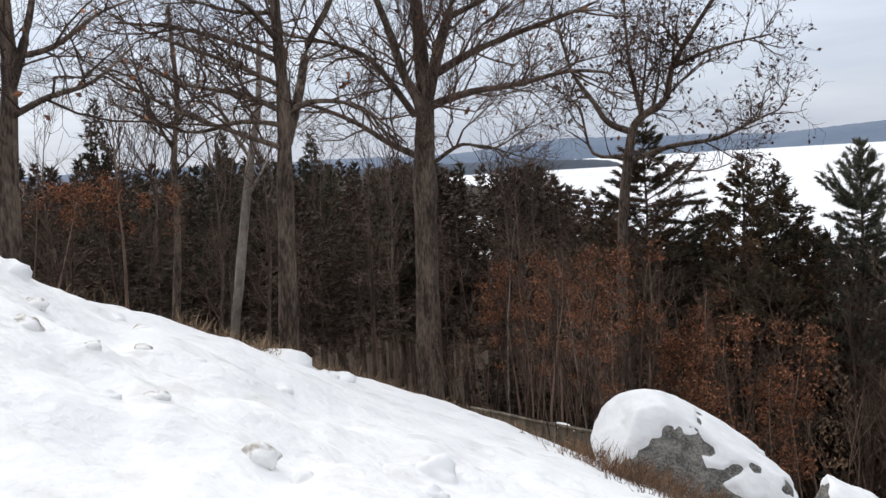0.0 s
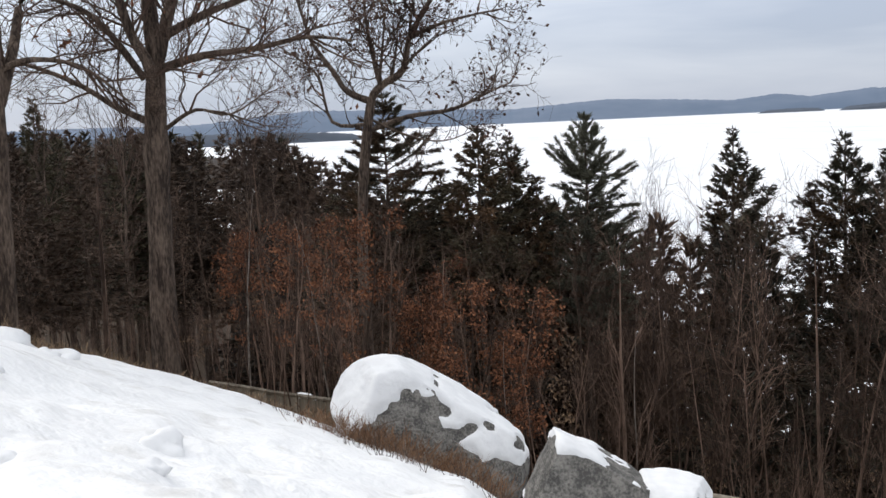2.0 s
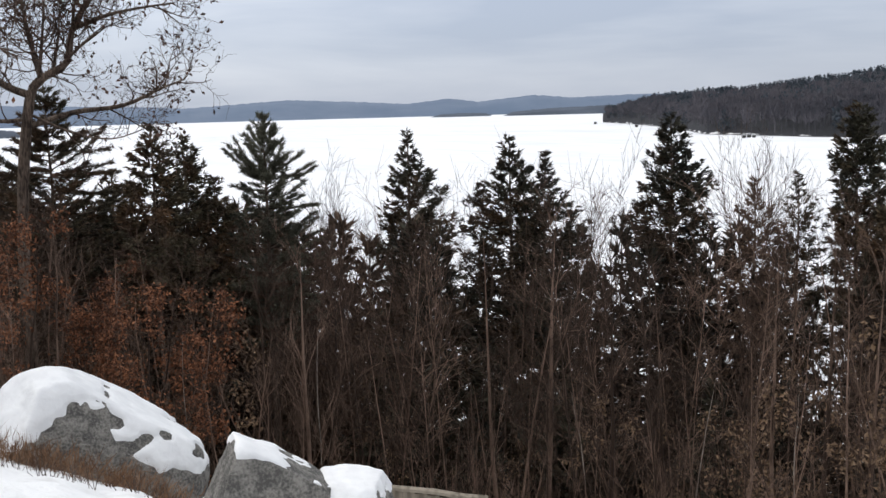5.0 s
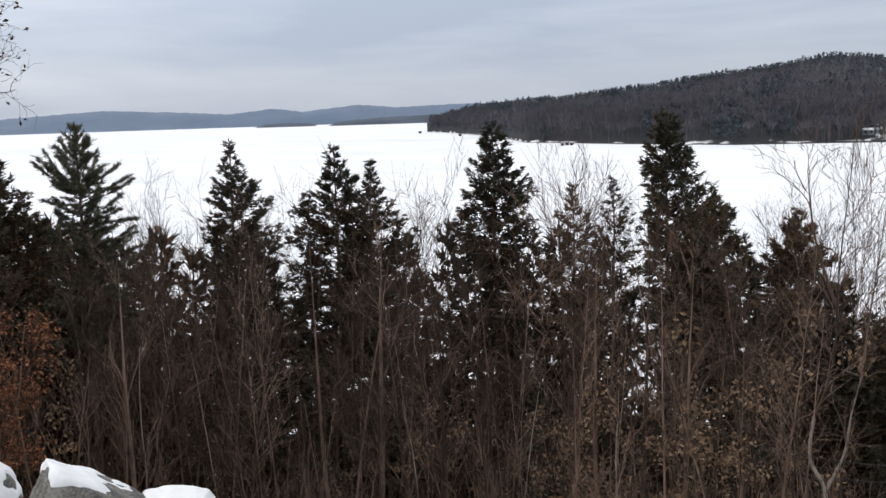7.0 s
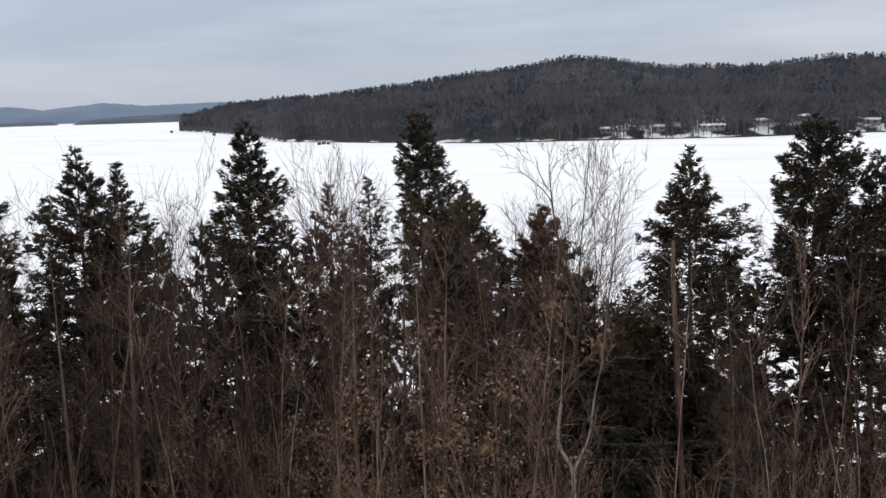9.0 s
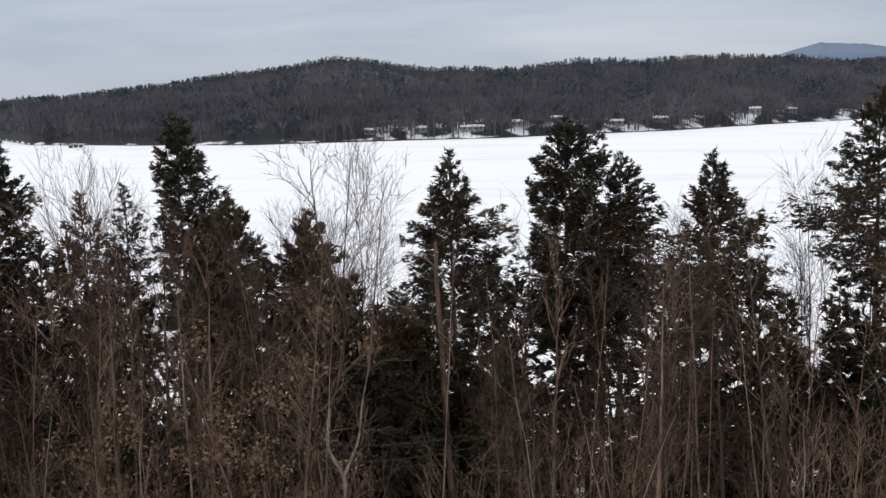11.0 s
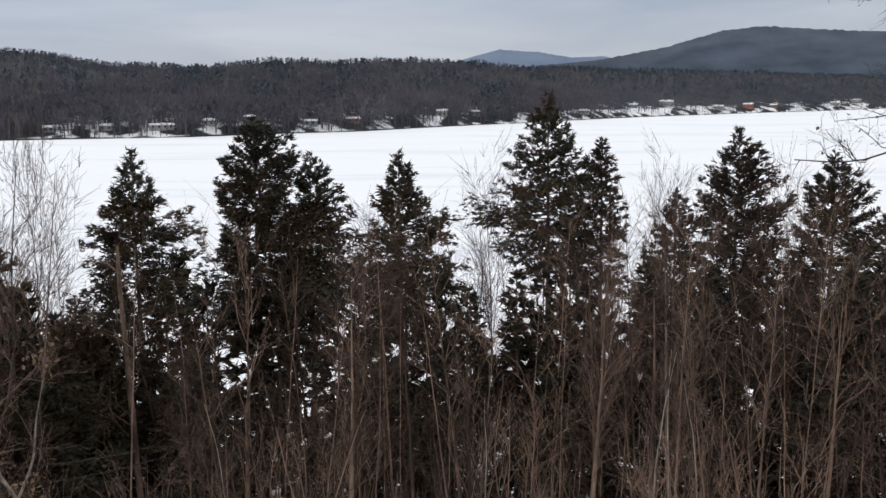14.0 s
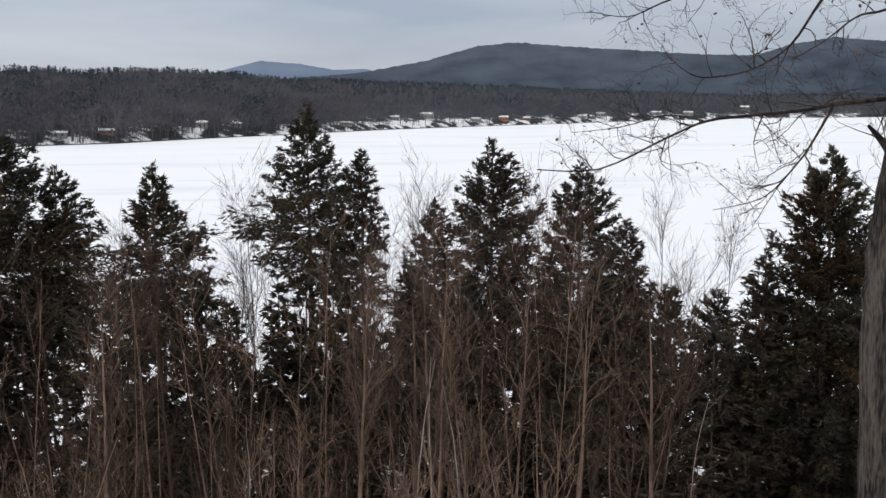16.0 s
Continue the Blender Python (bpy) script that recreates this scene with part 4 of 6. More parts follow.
# ---- conifers ----
def conifer(name, label, height, crown, seed, mat, kind="hemlock", lean=(0, 0), dens=1.0, spray=0.19, flat=0.0):
    """A conifer at the origin: trunk, boughs and needles. crown: rows of metres below the tip, reach to its left and to its right."""
    rng = np.random.default_rng(seed)
    base = tagged(new(name), label, "tree")
    drops, left, right = ([0.0] + [c[0] for c in crown]), ([0.04] + [c[1] for c in crown]), ([0.04] + [c[2] for c in crown])
    foot = min(drops[-1], height - 0.4)
    g = Geo()
    n = 9
    tp = [Vector((lean[0] * ((i / (n - 1)) ** 1.4 - 1) + 0.03 * rng.normal() * (i < 8), lean[1] * ((i / (n - 1)) ** 1.4 - 1), height * i / (n - 1) - (0.4 if i == 0 else 0))) for i in range(n)]
    g.tube(tp, taper(0.011 * height + 0.02, 0.012, n), 7)
    part("trunk", g, BARK, base, smooth=True)
    wood, fol = Geo(), Geo()
    pine = kind == "pine"
    nb = int((22 if pine else 21) * foot * min(dens, 1.0) ** 0.5)
    gold = rng.uniform(0, 6)
    for i in range(nb):
        drop = foot * (i + rng.random()) / nb
        if pine:  # whorls a step apart
            drop = min(max(round(drop / 0.55) * 0.55 + rng.normal(0, 0.13), 0.12), foot)
        u = drop / foot
        a = gold + i * 2.39996 + rng.normal(0, 0.3)
        c = math.cos(a)
        wide, mean = np.interp(drop, drops, left if c < 0 else right), (np.interp(drop, drops, left) + np.interp(drop, drops, right)) / 2
        ln = (abs(c) * wide + (1 - abs(c)) * mean) * (rng.uniform(0.78, 1.14) if rng.random() < 0.70 else rng.uniform(0.35, 0.78))
        if pine:
            rise = max(1.15 * (1 - u * 3.0), 0.08) * (1 - flat) + rng.normal(0, 0.14)
        else:
            rise = 0.85 * (1 - u) ** 2.5 - 0.12 * u + rng.normal(0, 0.20)
        p, _ = along(tp, max(1 - (drop + ln * max(rise, 0)) / height, 0.03))
        d = Vector((c, math.sin(a), rise)).normalized()
        ln *= math.sqrt(1 + rise * rise)
        q = wander(p, d, ln, 4, rng, 0.08, 0.07 if pine else 0.03)
        wood.tube(q[::2], taper(0.010 * ln + 0.006, 0.004, 3), 3)
        qa = np.array(q)
        side = np.array([-d.y, d.x, 0.0])
        dv = np.array(d)
        m = max(2, int(ln * (18 if pine else 16) * dens))
        f = (0.10 + 0.90 * rng.random(m) ** 0.8) * 3.999
        k = f.astype(int)
        root = qa[k] + (qa[k + 1] - qa[k]) * (f - k)[:, None]
        sg = rng.choice([-1, 1], m)[:, None]
        if pine:  # brushes of long needles along the bough and its side twigs
            way = dv * 0.95 + side * sg * rng.uniform(0, 1.1, (m, 1)) + np.array([0, 0, 0.12]) + rng.normal(0, 0.10, (m, 3))
            bl = rng.uniform(0.12, 0.36, m) * (1.15 - f / 6)
            t, loose, fat = 9, 0.42, 0.20
        else:  # flat sprays on both sides of the bough
            way = dv * rng.uniform(0.5, 1.1, (m, 1)) + side * sg * rng.uniform(0.2, 1.0, (m, 1)) + rng.normal(0, 0.20, (m, 3)) + np.array([0, 0, -0.04])
            bl = (0.16 + 0.30 * ln * (1 - f / 4.6)) * rng.uniform(0.4, 1.0, m)
            root[:, 2] += rng.normal(0, 0.03 + 0.045 * ln, m)
            t, loose, fat = 8, 0.38, 0.33
        way /= np.linalg.norm(way, axis=1, keepdims=True)
        run = rng.uniform(0.0, 1.0, (m, t))
        pos = (root[:, None] + way[:, None] * (bl[:, None] * run)[:, :, None]).reshape(-1, 3) + rng.normal(0, 0.022, (m * t, 3))
        out = np.repeat(way, t, 0) + rng.normal(0, loose, (m * t, 3)) + np.array([0, 0, 0.16 if pine else 0.02])
        fol.tris(pos, out, spray * rng.uniform(0.6, 1.25, m * t), spray * fat * rng.uniform(0.6, 1.3, m * t), rng)
    m = 70
    top = np.array([[*along(tp, 1 - 0.06 * rng.random())[0]] for _ in range(m)])
    fol.tris(top, rng.normal(0, 0.5, (m, 3)) + np.array([0, 0, 1.0]), rng.uniform(.08, .2, m), rng.uniform(.02, .04, m), rng)
    tagged(part("boughwork", wood, TWIG, base), kind="stuff")
    tagged(part("crown", fol, mat, base), kind="stuff")
    return base


def stand(ob, b, d, sx=1.0, turn=0.0, sz=None):
    x, y = d * math.sin(radians(b)), d * math.cos(radians(b))
    ob.location = (x, y, ground_z(x, y) - 0.1)
    ob.rotation_euler = (0, 0, turn)
    ob.scale = (sx, sx, sz or sx)
    return ob


def main_conifer(name, label, b, e, d, crown, seed, mat=None, kind="hemlock", **kw):
    """A conifer whose tip stands at bearing b and elevation e, d metres off."""
    tip = aim(b, e, d)
    h = tip.z - ground_z(tip.x, tip.y) + 0.1
    return stand(conifer(name, label, h, crown, seed, mat or HEMLOCK, kind, **kw), b, d, turn=-radians(b))


def cone(tall, wide):
    """The crown of a plain young conifer."""
    return [(tall * u, wide * u ** 0.75, wide * u ** 0.75) for u in (0.05, 0.15, 0.3, 0.5, 0.75, 1.0)]


main_conifer("white_pine_tree", "white pine with upswept open branches above the slope", 22.15, -0.1, 36, [(0.20, 0.24, 0.20), (0.59, 0.90, 0.59), (1.08, 1.18, 1.10), (1.47, 1.81, 1.57), (1.87, 1.22, 1.65), (2.36, 1.02, 1.81), (2.95, 1.18, 1.65), (3.74, 1.38, 2.28), (4.52, 1.45, 2.36), (5.90, 1.65, 2.20), (7.86, 1.65, 1.97)], 31, WHITE_PINE, "pine", dens=1.6, spray=0.155)
main_conifer("white_pine_tree", "layered dark pine behind a crooked oak", 11.2, 1.5, 36, [(0.29, 0.51, 0.51), (1.18, 0.90, 1.02), (1.97, 1.22, 2.20), (2.75, 1.65, 2.56), (3.54, 1.97, 2.75), (4.92, 2.16, 2.46), (6.88, 2.16, 2.36)], 32, PINE, "pine", dens=1.5, spray=0.16, flat=0.5)
main_conifer("pine_tree", "rusty green pine among brown-leaved saplings", 16.3, -0.6, 34, [(0.28, 0.19, 0.22), (0.93, 0.63, 0.67), (2.04, 1.04, 1.11), (3.34, 1.34, 1.45), (5.57, 1.49, 1.49)], 33, PINE)
main_conifer("pine_tree", "dark green pine beside a taller white pine", 17.9, -1.2, 36, [(0.29, 0.20, 0.24), (0.98, 0.63, 0.67), (2.16, 0.98, 1.10), (3.54, 1.26, 1.45), (5.90, 1.57, 1.57)], 34, PINE)
main_conifer("pine_tree", "low green pine beside a taller white pine", 19.4, -3.5, 36, [(0.59, 0.39, 0.39), (1.77, 0.88, 0.88), (4.92, 1.47, 1.47)], 30, PINE, dens=0.8)
main_conifer("pine_tree", "browned pine under an open white pine", 21.0, -5.0, 38, [(0.62, 0.52, 0.42), (1.87, 1.25, 1.04), (5.19, 1.76, 1.66), (7.26, 1.76, 1.66)], 29, RUSTY, dens=0.8)
main_conifer("pine_tree", "olive pine behind rusty young oaks", 14.2, -3.2, 38, [(0.62, 0.52, 0.52), (1.87, 1.14, 1.04), (5.19, 1.76, 1.76)], 28, PINE, dens=0.8)
main_conifer("hemlock_tree", "narrow dark hemlock spire above bare saplings", 29.9, -1.36, 39, [(0.43, 0.15, 0.17), (0.96, 0.36, 0.53), (1.81, 0.70, 1.28), (2.66, 1.06, 1.75), (4.26, 1.24, 1.92), (6.39, 1.28, 1.92), (8.95, 1.28, 1.92)], 35, HEMLOCK)
main_conifer("hemlock_tree", "dark hemlock with a broad ragged top", 35.45, -1.77, 41, [(0.34, 0.27, 0.27), (0.90, 0.56, 0.67), (1.68, 1.12, 1.03), (2.46, 2.02, 1.23), (3.36, 2.15, 1.39), (5.60, 2.15, 1.79), (8.96, 2.02, 2.02)], 36, HEMLOCK)
main_conifer("hemlock_tree", "smaller hemlock leaning on its darker neighbour", 37.4, -2.55, 42, [(0.46, 0.18, 0.18), (1.15, 0.30, 0.46), (2.29, 0.60, 1.26), (3.44, 0.83, 1.84), (5.73, 1.15, 1.95), (8.26, 1.38, 1.84)], 37, HEMLOCK)
main_conifer("hemlock_tree", "tall dark hemlock standing out against the ice", 44.1, -0.67, 42, [(0.28, 0.28, 0.32), (0.92, 0.50, 0.69), (1.84, 0.87, 1.15), (2.52, 1.03, 1.72), (3.67, 1.42, 1.95), (4.36, 2.18, 1.61), (4.93, 2.06, 1.61), (5.73, 1.42, 1.72), (6.88, 1.19, 1.61), (9.63, 1.38, 1.61)], 38, HEMLOCK, dens=1.15)
main_conifer("hemlock_tree", "thin young hemlock with sparse boughs", 48.4, -4.2, 41, [(0.67, 0.34, 0.34), (1.79, 1.01, 1.01), (3.58, 1.57, 1.57), (7.17, 1.57, 1.57)], 39, RUSTY, dens=0.6)
main_conifer("hemlock_tree", "thin hemlock half hidden by bare twigs", 50.6, -3.9, 43, [(0.70, 0.35, 0.35), (1.88, 0.99, 0.99), (3.76, 1.55, 1.55), (7.52, 1.55, 1.55)], 40, HEMLOCK, dens=0.55)
main_conifer("hemlock_tree", "slim hemlock top over a thicker green crown", 53.45, -0.4, 44, [(0.34, 0.53, 0.38), (1.20, 0.77, 0.91), (2.16, 1.01, 1.32), (3.12, 0.91, 1.80), (4.33, 0.87, 2.16), (6.01, 1.01, 2.16), (9.13, 1.20, 1.92)], 41, HEMLOCK, dens=1.35)
main_conifer("pine_tree", "bushy olive-green pine beside a hemlock spire", 56.0, -5.0, 41, [(0.67, 1.12, 0.67), (1.57, 1.90, 1.12), (2.91, 2.35, 1.39), (5.60, 2.35, 1.57), (8.29, 2.24, 1.57)], 42, PINE, dens=1.6)
main_conifer("pine_tree", "browned pine in front of a leafless birch", 60.1, -5.6, 40, [(0.44, 0.33, 0.33), (1.31, 1.09, 1.20), (2.40, 1.64, 1.64), (4.37, 1.86, 1.86), (8.08, 1.97, 1.97)], 43, RUSTY, dens=1.35)
main_conifer("hemlock_tree", "dark hemlock with a bare leaning trunk", 68.04, -2.68, 40, [(0.33, 0.17, 0.20), (0.87, 0.55, 0.61), (1.53, 0.92, 0.98), (1.97, 1.09, 1.31), (2.40, 1.31, 2.29), (3.28, 1.75, 2.53), (4.37, 2.18, 2.40), (5.68, 2.29, 2.08), (6.77, 1.75, 1.75)], 44, HEMLOCK)
main_conifer("hemlock_tree", "low thick hemlock filling the gap between trunks", 64.8, -10.5, 37, [(0.81, 0.81, 0.81), (2.42, 1.62, 1.62), (5.66, 2.02, 2.02)], 45, HEMLOCK)
main_conifer("hemlock_tree", "large broad hemlock with a heavy dark crown", 74.34, -1.09, 43, [(0.19, 0.33, 0.70), (0.70, 0.61, 1.41), (1.41, 0.94, 1.93), (2.11, 1.55, 2.25), (3.05, 1.69, 2.63), (3.76, 1.50, 3.17), (4.93, 1.76, 3.52), (5.87, 2.63, 3.52), (7.05, 2.70, 3.52), (9.16, 2.35, 3.29)], 46, HEMLOCK, dens=1.25)
main_conifer("hemlock_tree", "shoulder hemlock grown into a larger one", 77.3, -3.0, 44, [(0.72, 0.60, 0.77), (1.92, 1.20, 1.49), (3.12, 1.44, 2.16), (4.33, 1.44, 2.40), (6.73, 1.44, 2.40)], 47, HEMLOCK)
main_conifer("hemlock_tree", "rounded dark hemlock with thin twigs at its tip", 82.14, -3.06, 42, [(0.46, 0.32, 0.37), (1.15, 0.69, 0.92), (1.84, 1.06, 1.33), (2.75, 1.38, 2.11), (3.44, 1.65, 2.52), (4.59, 2.18, 2.75), (5.73, 1.84, 2.57), (7.11, 1.38, 2.06)], 48, HEMLOCK, dens=1.1)
main_conifer("hemlock_tree", "tall hemlock on a bare straight trunk", 90.31, 0.1, 45, [(0.37, 0.29, 0.29), (0.86, 0.64, 0.54), (1.47, 1.18, 0.84), (1.97, 1.08, 1.23), (2.46, 1.52, 1.38), (3.19, 1.82, 1.52), (4.18, 2.02, 1.72), (4.92, 3.24, 1.87), (5.90, 3.15, 2.21), (6.64, 1.97, 2.21), (7.62, 1.23, 1.72)], 49, HEMLOCK)
main_conifer("hemlock_tree", "slender hemlock beside the tallest trunk", 93.15, -2.3, 46, [(0.38, 0.38, 0.30), (1.26, 0.95, 0.65), (2.26, 1.46, 0.90), (3.52, 1.91, 1.06), (5.02, 2.16, 1.16), (6.78, 1.51, 1.26)], 50, BROWN_HEMLOCK)
main_conifer("hemlock_tree", "ragged hemlock with an uneven crown", 100.27, -1.76, 46, [(0.38, 0.25, 0.30), (1.00, 0.88, 1.00), (1.76, 1.26, 1.56), (2.51, 1.51, 2.14), (3.27, 1.76, 2.31), (5.02, 2.26, 2.64), (7.54, 2.51, 2.64), (11.05, 2.26, 2.51)], 51, BROWN_HEMLOCK)
main_conifer("hemlock_tree", "short hemlock beside a ragged taller one", 97.1, -5.1, 45, [(0.49, 0.49, 0.49), (1.47, 0.98, 0.98), (2.95, 1.47, 1.23), (6.14, 1.97, 1.47), (10.32, 1.97, 1.72)], 52, BROWN_HEMLOCK, dens=0.9)
main_conifer("hemlock_tree", "dark pointed hemlock close to its neighbour", 105.03, -3.05, 47, [(0.39, 0.31, 0.36), (1.03, 0.90, 1.28), (2.05, 1.33, 1.64), (3.34, 1.80, 2.05), (4.62, 2.18, 2.57), (7.70, 2.31, 2.82), (11.29, 2.31, 2.82)], 53, HEMLOCK)
main_conifer("hemlock_tree", "low hemlock with boughs near the ground", 107.6, -6.1, 44, [(0.48, 0.36, 0.36), (1.44, 0.84, 0.84), (3.60, 1.32, 1.32), (7.69, 1.68, 1.68)], 56, BROWN_HEMLOCK, dens=0.9)
main_conifer("hemlock_tree", "small dark hemlock low on the slope", 112.5, -9.6, 45, [(0.49, 0.98, 0.61), (1.47, 1.47, 0.98), (3.69, 1.72, 1.23), (6.39, 1.97, 1.72)], 54, BROWN_HEMLOCK)
main_conifer("hemlock_tree", "wide dark hemlock under an overhanging oak limb", 117.94, -2.17, 38, [(0.31, 0.21, 0.25), (1.04, 0.93, 1.00), (1.66, 1.49, 1.49), (2.49, 1.54, 1.66), (3.11, 2.28, 1.76), (4.15, 2.24, 1.87), (5.19, 2.80, 1.97), (7.26, 3.01, 2.28), (9.34, 3.11, 2.49), (12.87, 3.42, 2.49)], 55, HEMLOCK, dens=1.5)

for b, e, d, k in ((95.6, -9.0, 37, 63), (106.2, -8.5, 36, 64), (103.4, -9.5, 38, 65), (99.0, -9.5, 37, 66), (93.4, -11, 36, 67), (86.0, -10.5, 39, 68), (88.6, -9.5, 40, 69), (91.2, -11, 37, 70), (80.2, -11.5, 38, 71), (84.2, -12, 37, 72), (71.2, -13, 38, 73)):
    main_conifer("hemlock_tree", "low shaded hemlock between bare trunks", b, e, d, cone(5.5, 1.7), k, (HEMLOCK, BROWN_HEMLOCK)[k % 2], dens=0.6, spray=0.28)
for b, e, d, k in ((66.9, -9.2, 37, 74), (69.4, -9.6, 38, 75), (70.8, -13.5, 34, 76)):
    main_conifer("hemlock_tree", "thick shaded hemlock under taller crowns", b, e, d, cone(6.5, 2.2), k, dens=0.8)
main_conifer("hemlock_tree", "broad low hemlock at the end of the thicket", 114.9, -7.5, 37, cone(7, 2.2), 57, BROWN_HEMLOCK, dens=0.8)
main_conifer("hemlock_tree", "dark low hemlock among bare saplings", 109.8, -9.5, 36, cone(6, 2.1), 58, BROWN_HEMLOCK, dens=0.8)
main_conifer("hemlock_tree", "black-green hemlock in a shaded hollow", 63.9, -11.5, 34, cone(6, 2.2), 59)
main_conifer("hemlock_tree", "shaded hemlock beside a bare leaning trunk", 65.6, -11.0, 36, cone(6, 2.0), 62)

# woods behind the bank on the other side
WOODS = [conifer("pine_tree", "dark pine in the woods behind the bank", 12, cone(7.6, 2.1), 60 + i, (WOOD_RUST, WOOD_PINE, WOOD_RUST)[i], dens=0.50, spray=0.24) for i in range(3)]
FAR_WOODS = [conifer("pine_tree", "dark pine deep in the woods behind the bank", 12, cone(8.5, 2.0), 66 + i, (WOOD_RUST, WOOD_PINE)[i], dens=0.15, spray=0.46) for i in range(2)]
rngw = np.random.default_rng(77)
SKYLINE = [(-30, 2.5), (-24, 1.0), (-18, 1.4), (-16.5, .7), (-12, 1.0), (-7, .7), (-4.2, .35), (2, -.2), (5.5, -.5), (7.2, -1.6), (9, -2.2), (14, -3), (20, -5)]
for i in range(112):
    b = -27 + 42 * ((i * 0.618034) % 1) + rngw.normal(0, .3)
    d = rngw.uniform(36, 95) if b < 6 else rngw.uniform(34, 50)
    if i < 48:
        d = rngw.uniform(85, 140)
        b = -27 + 34 * i / 47
    if i >= 84:
        d, b = rngw.uniform(52, 78), -27 + 30 * (i - 84) / 27
    e = curve(SKYLINE, b) - abs(rngw.normal(0, .35)) - (0 if d > 80 else .4 if i >= 84 else 1.2)
    tip = aim(b, e, d)
    h = tip.z - ground_z(tip.x, tip.y)
    if h < 4 or (i > 2 and 0.5 < b < 4.0 and d > 38 and i % 3):
        continue
    if i < 48:
        ob = FAR_WOODS[i] if i < 2 else copy_thing(FAR_WOODS[i % 2], Matrix())
    else:
        ob = WOODS[i - 48] if i < 51 else copy_thing(WOODS[i % 3], Matrix())
    stand(ob, b, d, rngw.uniform(1.0, 1.4) * max(h / 12, .8) ** .5, rngw.uniform(0, 6), h / 12)
    tagged(ob, group="woods behind the bank")
for i in range(26):
    b, d = -2 + 12 * i / 25, rngw.uniform(46, 74)
    if 0 < b < 4.2 and i % 3:  # snow shows through here
        continue
    tip = aim(b, curve(SKYLINE, b) - abs(rngw.normal(0, .3)) - .05, d)
    h = tip.z - ground_z(tip.x, tip.y)
    ob = copy_thing(WOODS[(0, 2)[i % 2]], Matrix())
    stand(ob, b, d, 1.3 * max(h / 12, .8) ** .5, rngw.uniform(0, 6), h / 12)
    tagged(ob, group="woods behind the bank")
for b, e, d, r in ((-18.05, 4.3, 48, 1.5), (-11.7, 2.2, 52, 1.5), (-6.9, 1.9, 55, 1.7)):
    main_conifer("spruce_tree", "dark spruce rising over the wood edge", b, e, d, cone(6.5, r), int(90 + b), WOOD_PINE, dens=0.8)


# lower, darker conifers that close the wood between the taller ones
FILL = [conifer("hemlock_tree", "low dark hemlock thickening the wooded slope", 7, cone(6.7, 2.4), 80 + i, (HEMLOCK, RUSTY, BROWN_HEMLOCK)[i], dens=0.30, spray=0.36) for i in range(3)]
FILL_TOP = [(12, -4), (18, -5), (24, -6.5), (28, -6), (32, -5.5), (40, -6), (48, -6.5), (56, -6.5), (62, -8), (66, -10), (72, -9), (78, -8), (86, -9.5), (94, -8.5), (102, -7.5), (110, -9), (114, -10), (120, -7)]
for i in range(84):
    b = 10 + 111 * ((i * 0.618034) % 1)
    d = rngw.uniform(34, 54)
    e = curve(FILL_TOP, b) - abs(rngw.normal(0, 1.2)) - (2.5 if i % 3 == 0 else 0)
    tip = aim(b, e, d)
    h = tip.z - ground_z(tip.x, tip.y)
    if h < 2.0 or (78 < b < 97 and rngw.random() < 0.35) or (22 < b < 29 and rngw.random() < 0.5) or (71 < b < 80 and rngw.random() < 0.4):
        continue
    src = FILL[i % 3 if b < 30 else (0, 2)[i % 2]]
    ob = copy_thing(src, Matrix())
    stand(ob, b, d, rngw.uniform(.85, 1.25) * max(h / 7, .6) ** .5, rngw.uniform(0, 6), h / 7)
    tagged(ob, group="low hemlocks")
for i in range(26):
    b, d = 3.5 + 23 * ((i * 0.618034) % 1), rngw.uniform(34, 52)
    e = -2.6 - 0.11 * b - abs(rngw.normal(0, 1.0)) - (1.2 if b < 9 else 0)
    tip = aim(b, e, d)
    h = tip.z - ground_z(tip.x, tip.y)
    ob = copy_thing(FILL[(1, 2, 1)[i % 3]], Matrix())
    stand(ob, b, d, 1.15 * max(h / 7, .6) ** .5, rngw.uniform(0, 6), h / 7)
    tagged(ob, group="low hemlocks")
for b, e, d in ((70.2, -8.2, 41), (84.6, -9, 44)):
    tip = aim(b, e, d)
    h = tip.z - ground_z(tip.x, tip.y)
    ob = copy_thing(FILL[0], Matrix())
    stand(ob, b, d, 1.1, b, h / 7)
    tagged(ob, group="low hemlocks")
for ob, b in zip(FILL, (46.5, 58.0, 69.5)):
    stand(ob, b, 36, .9, b)
    tagged(ob, group="low hemlocks")


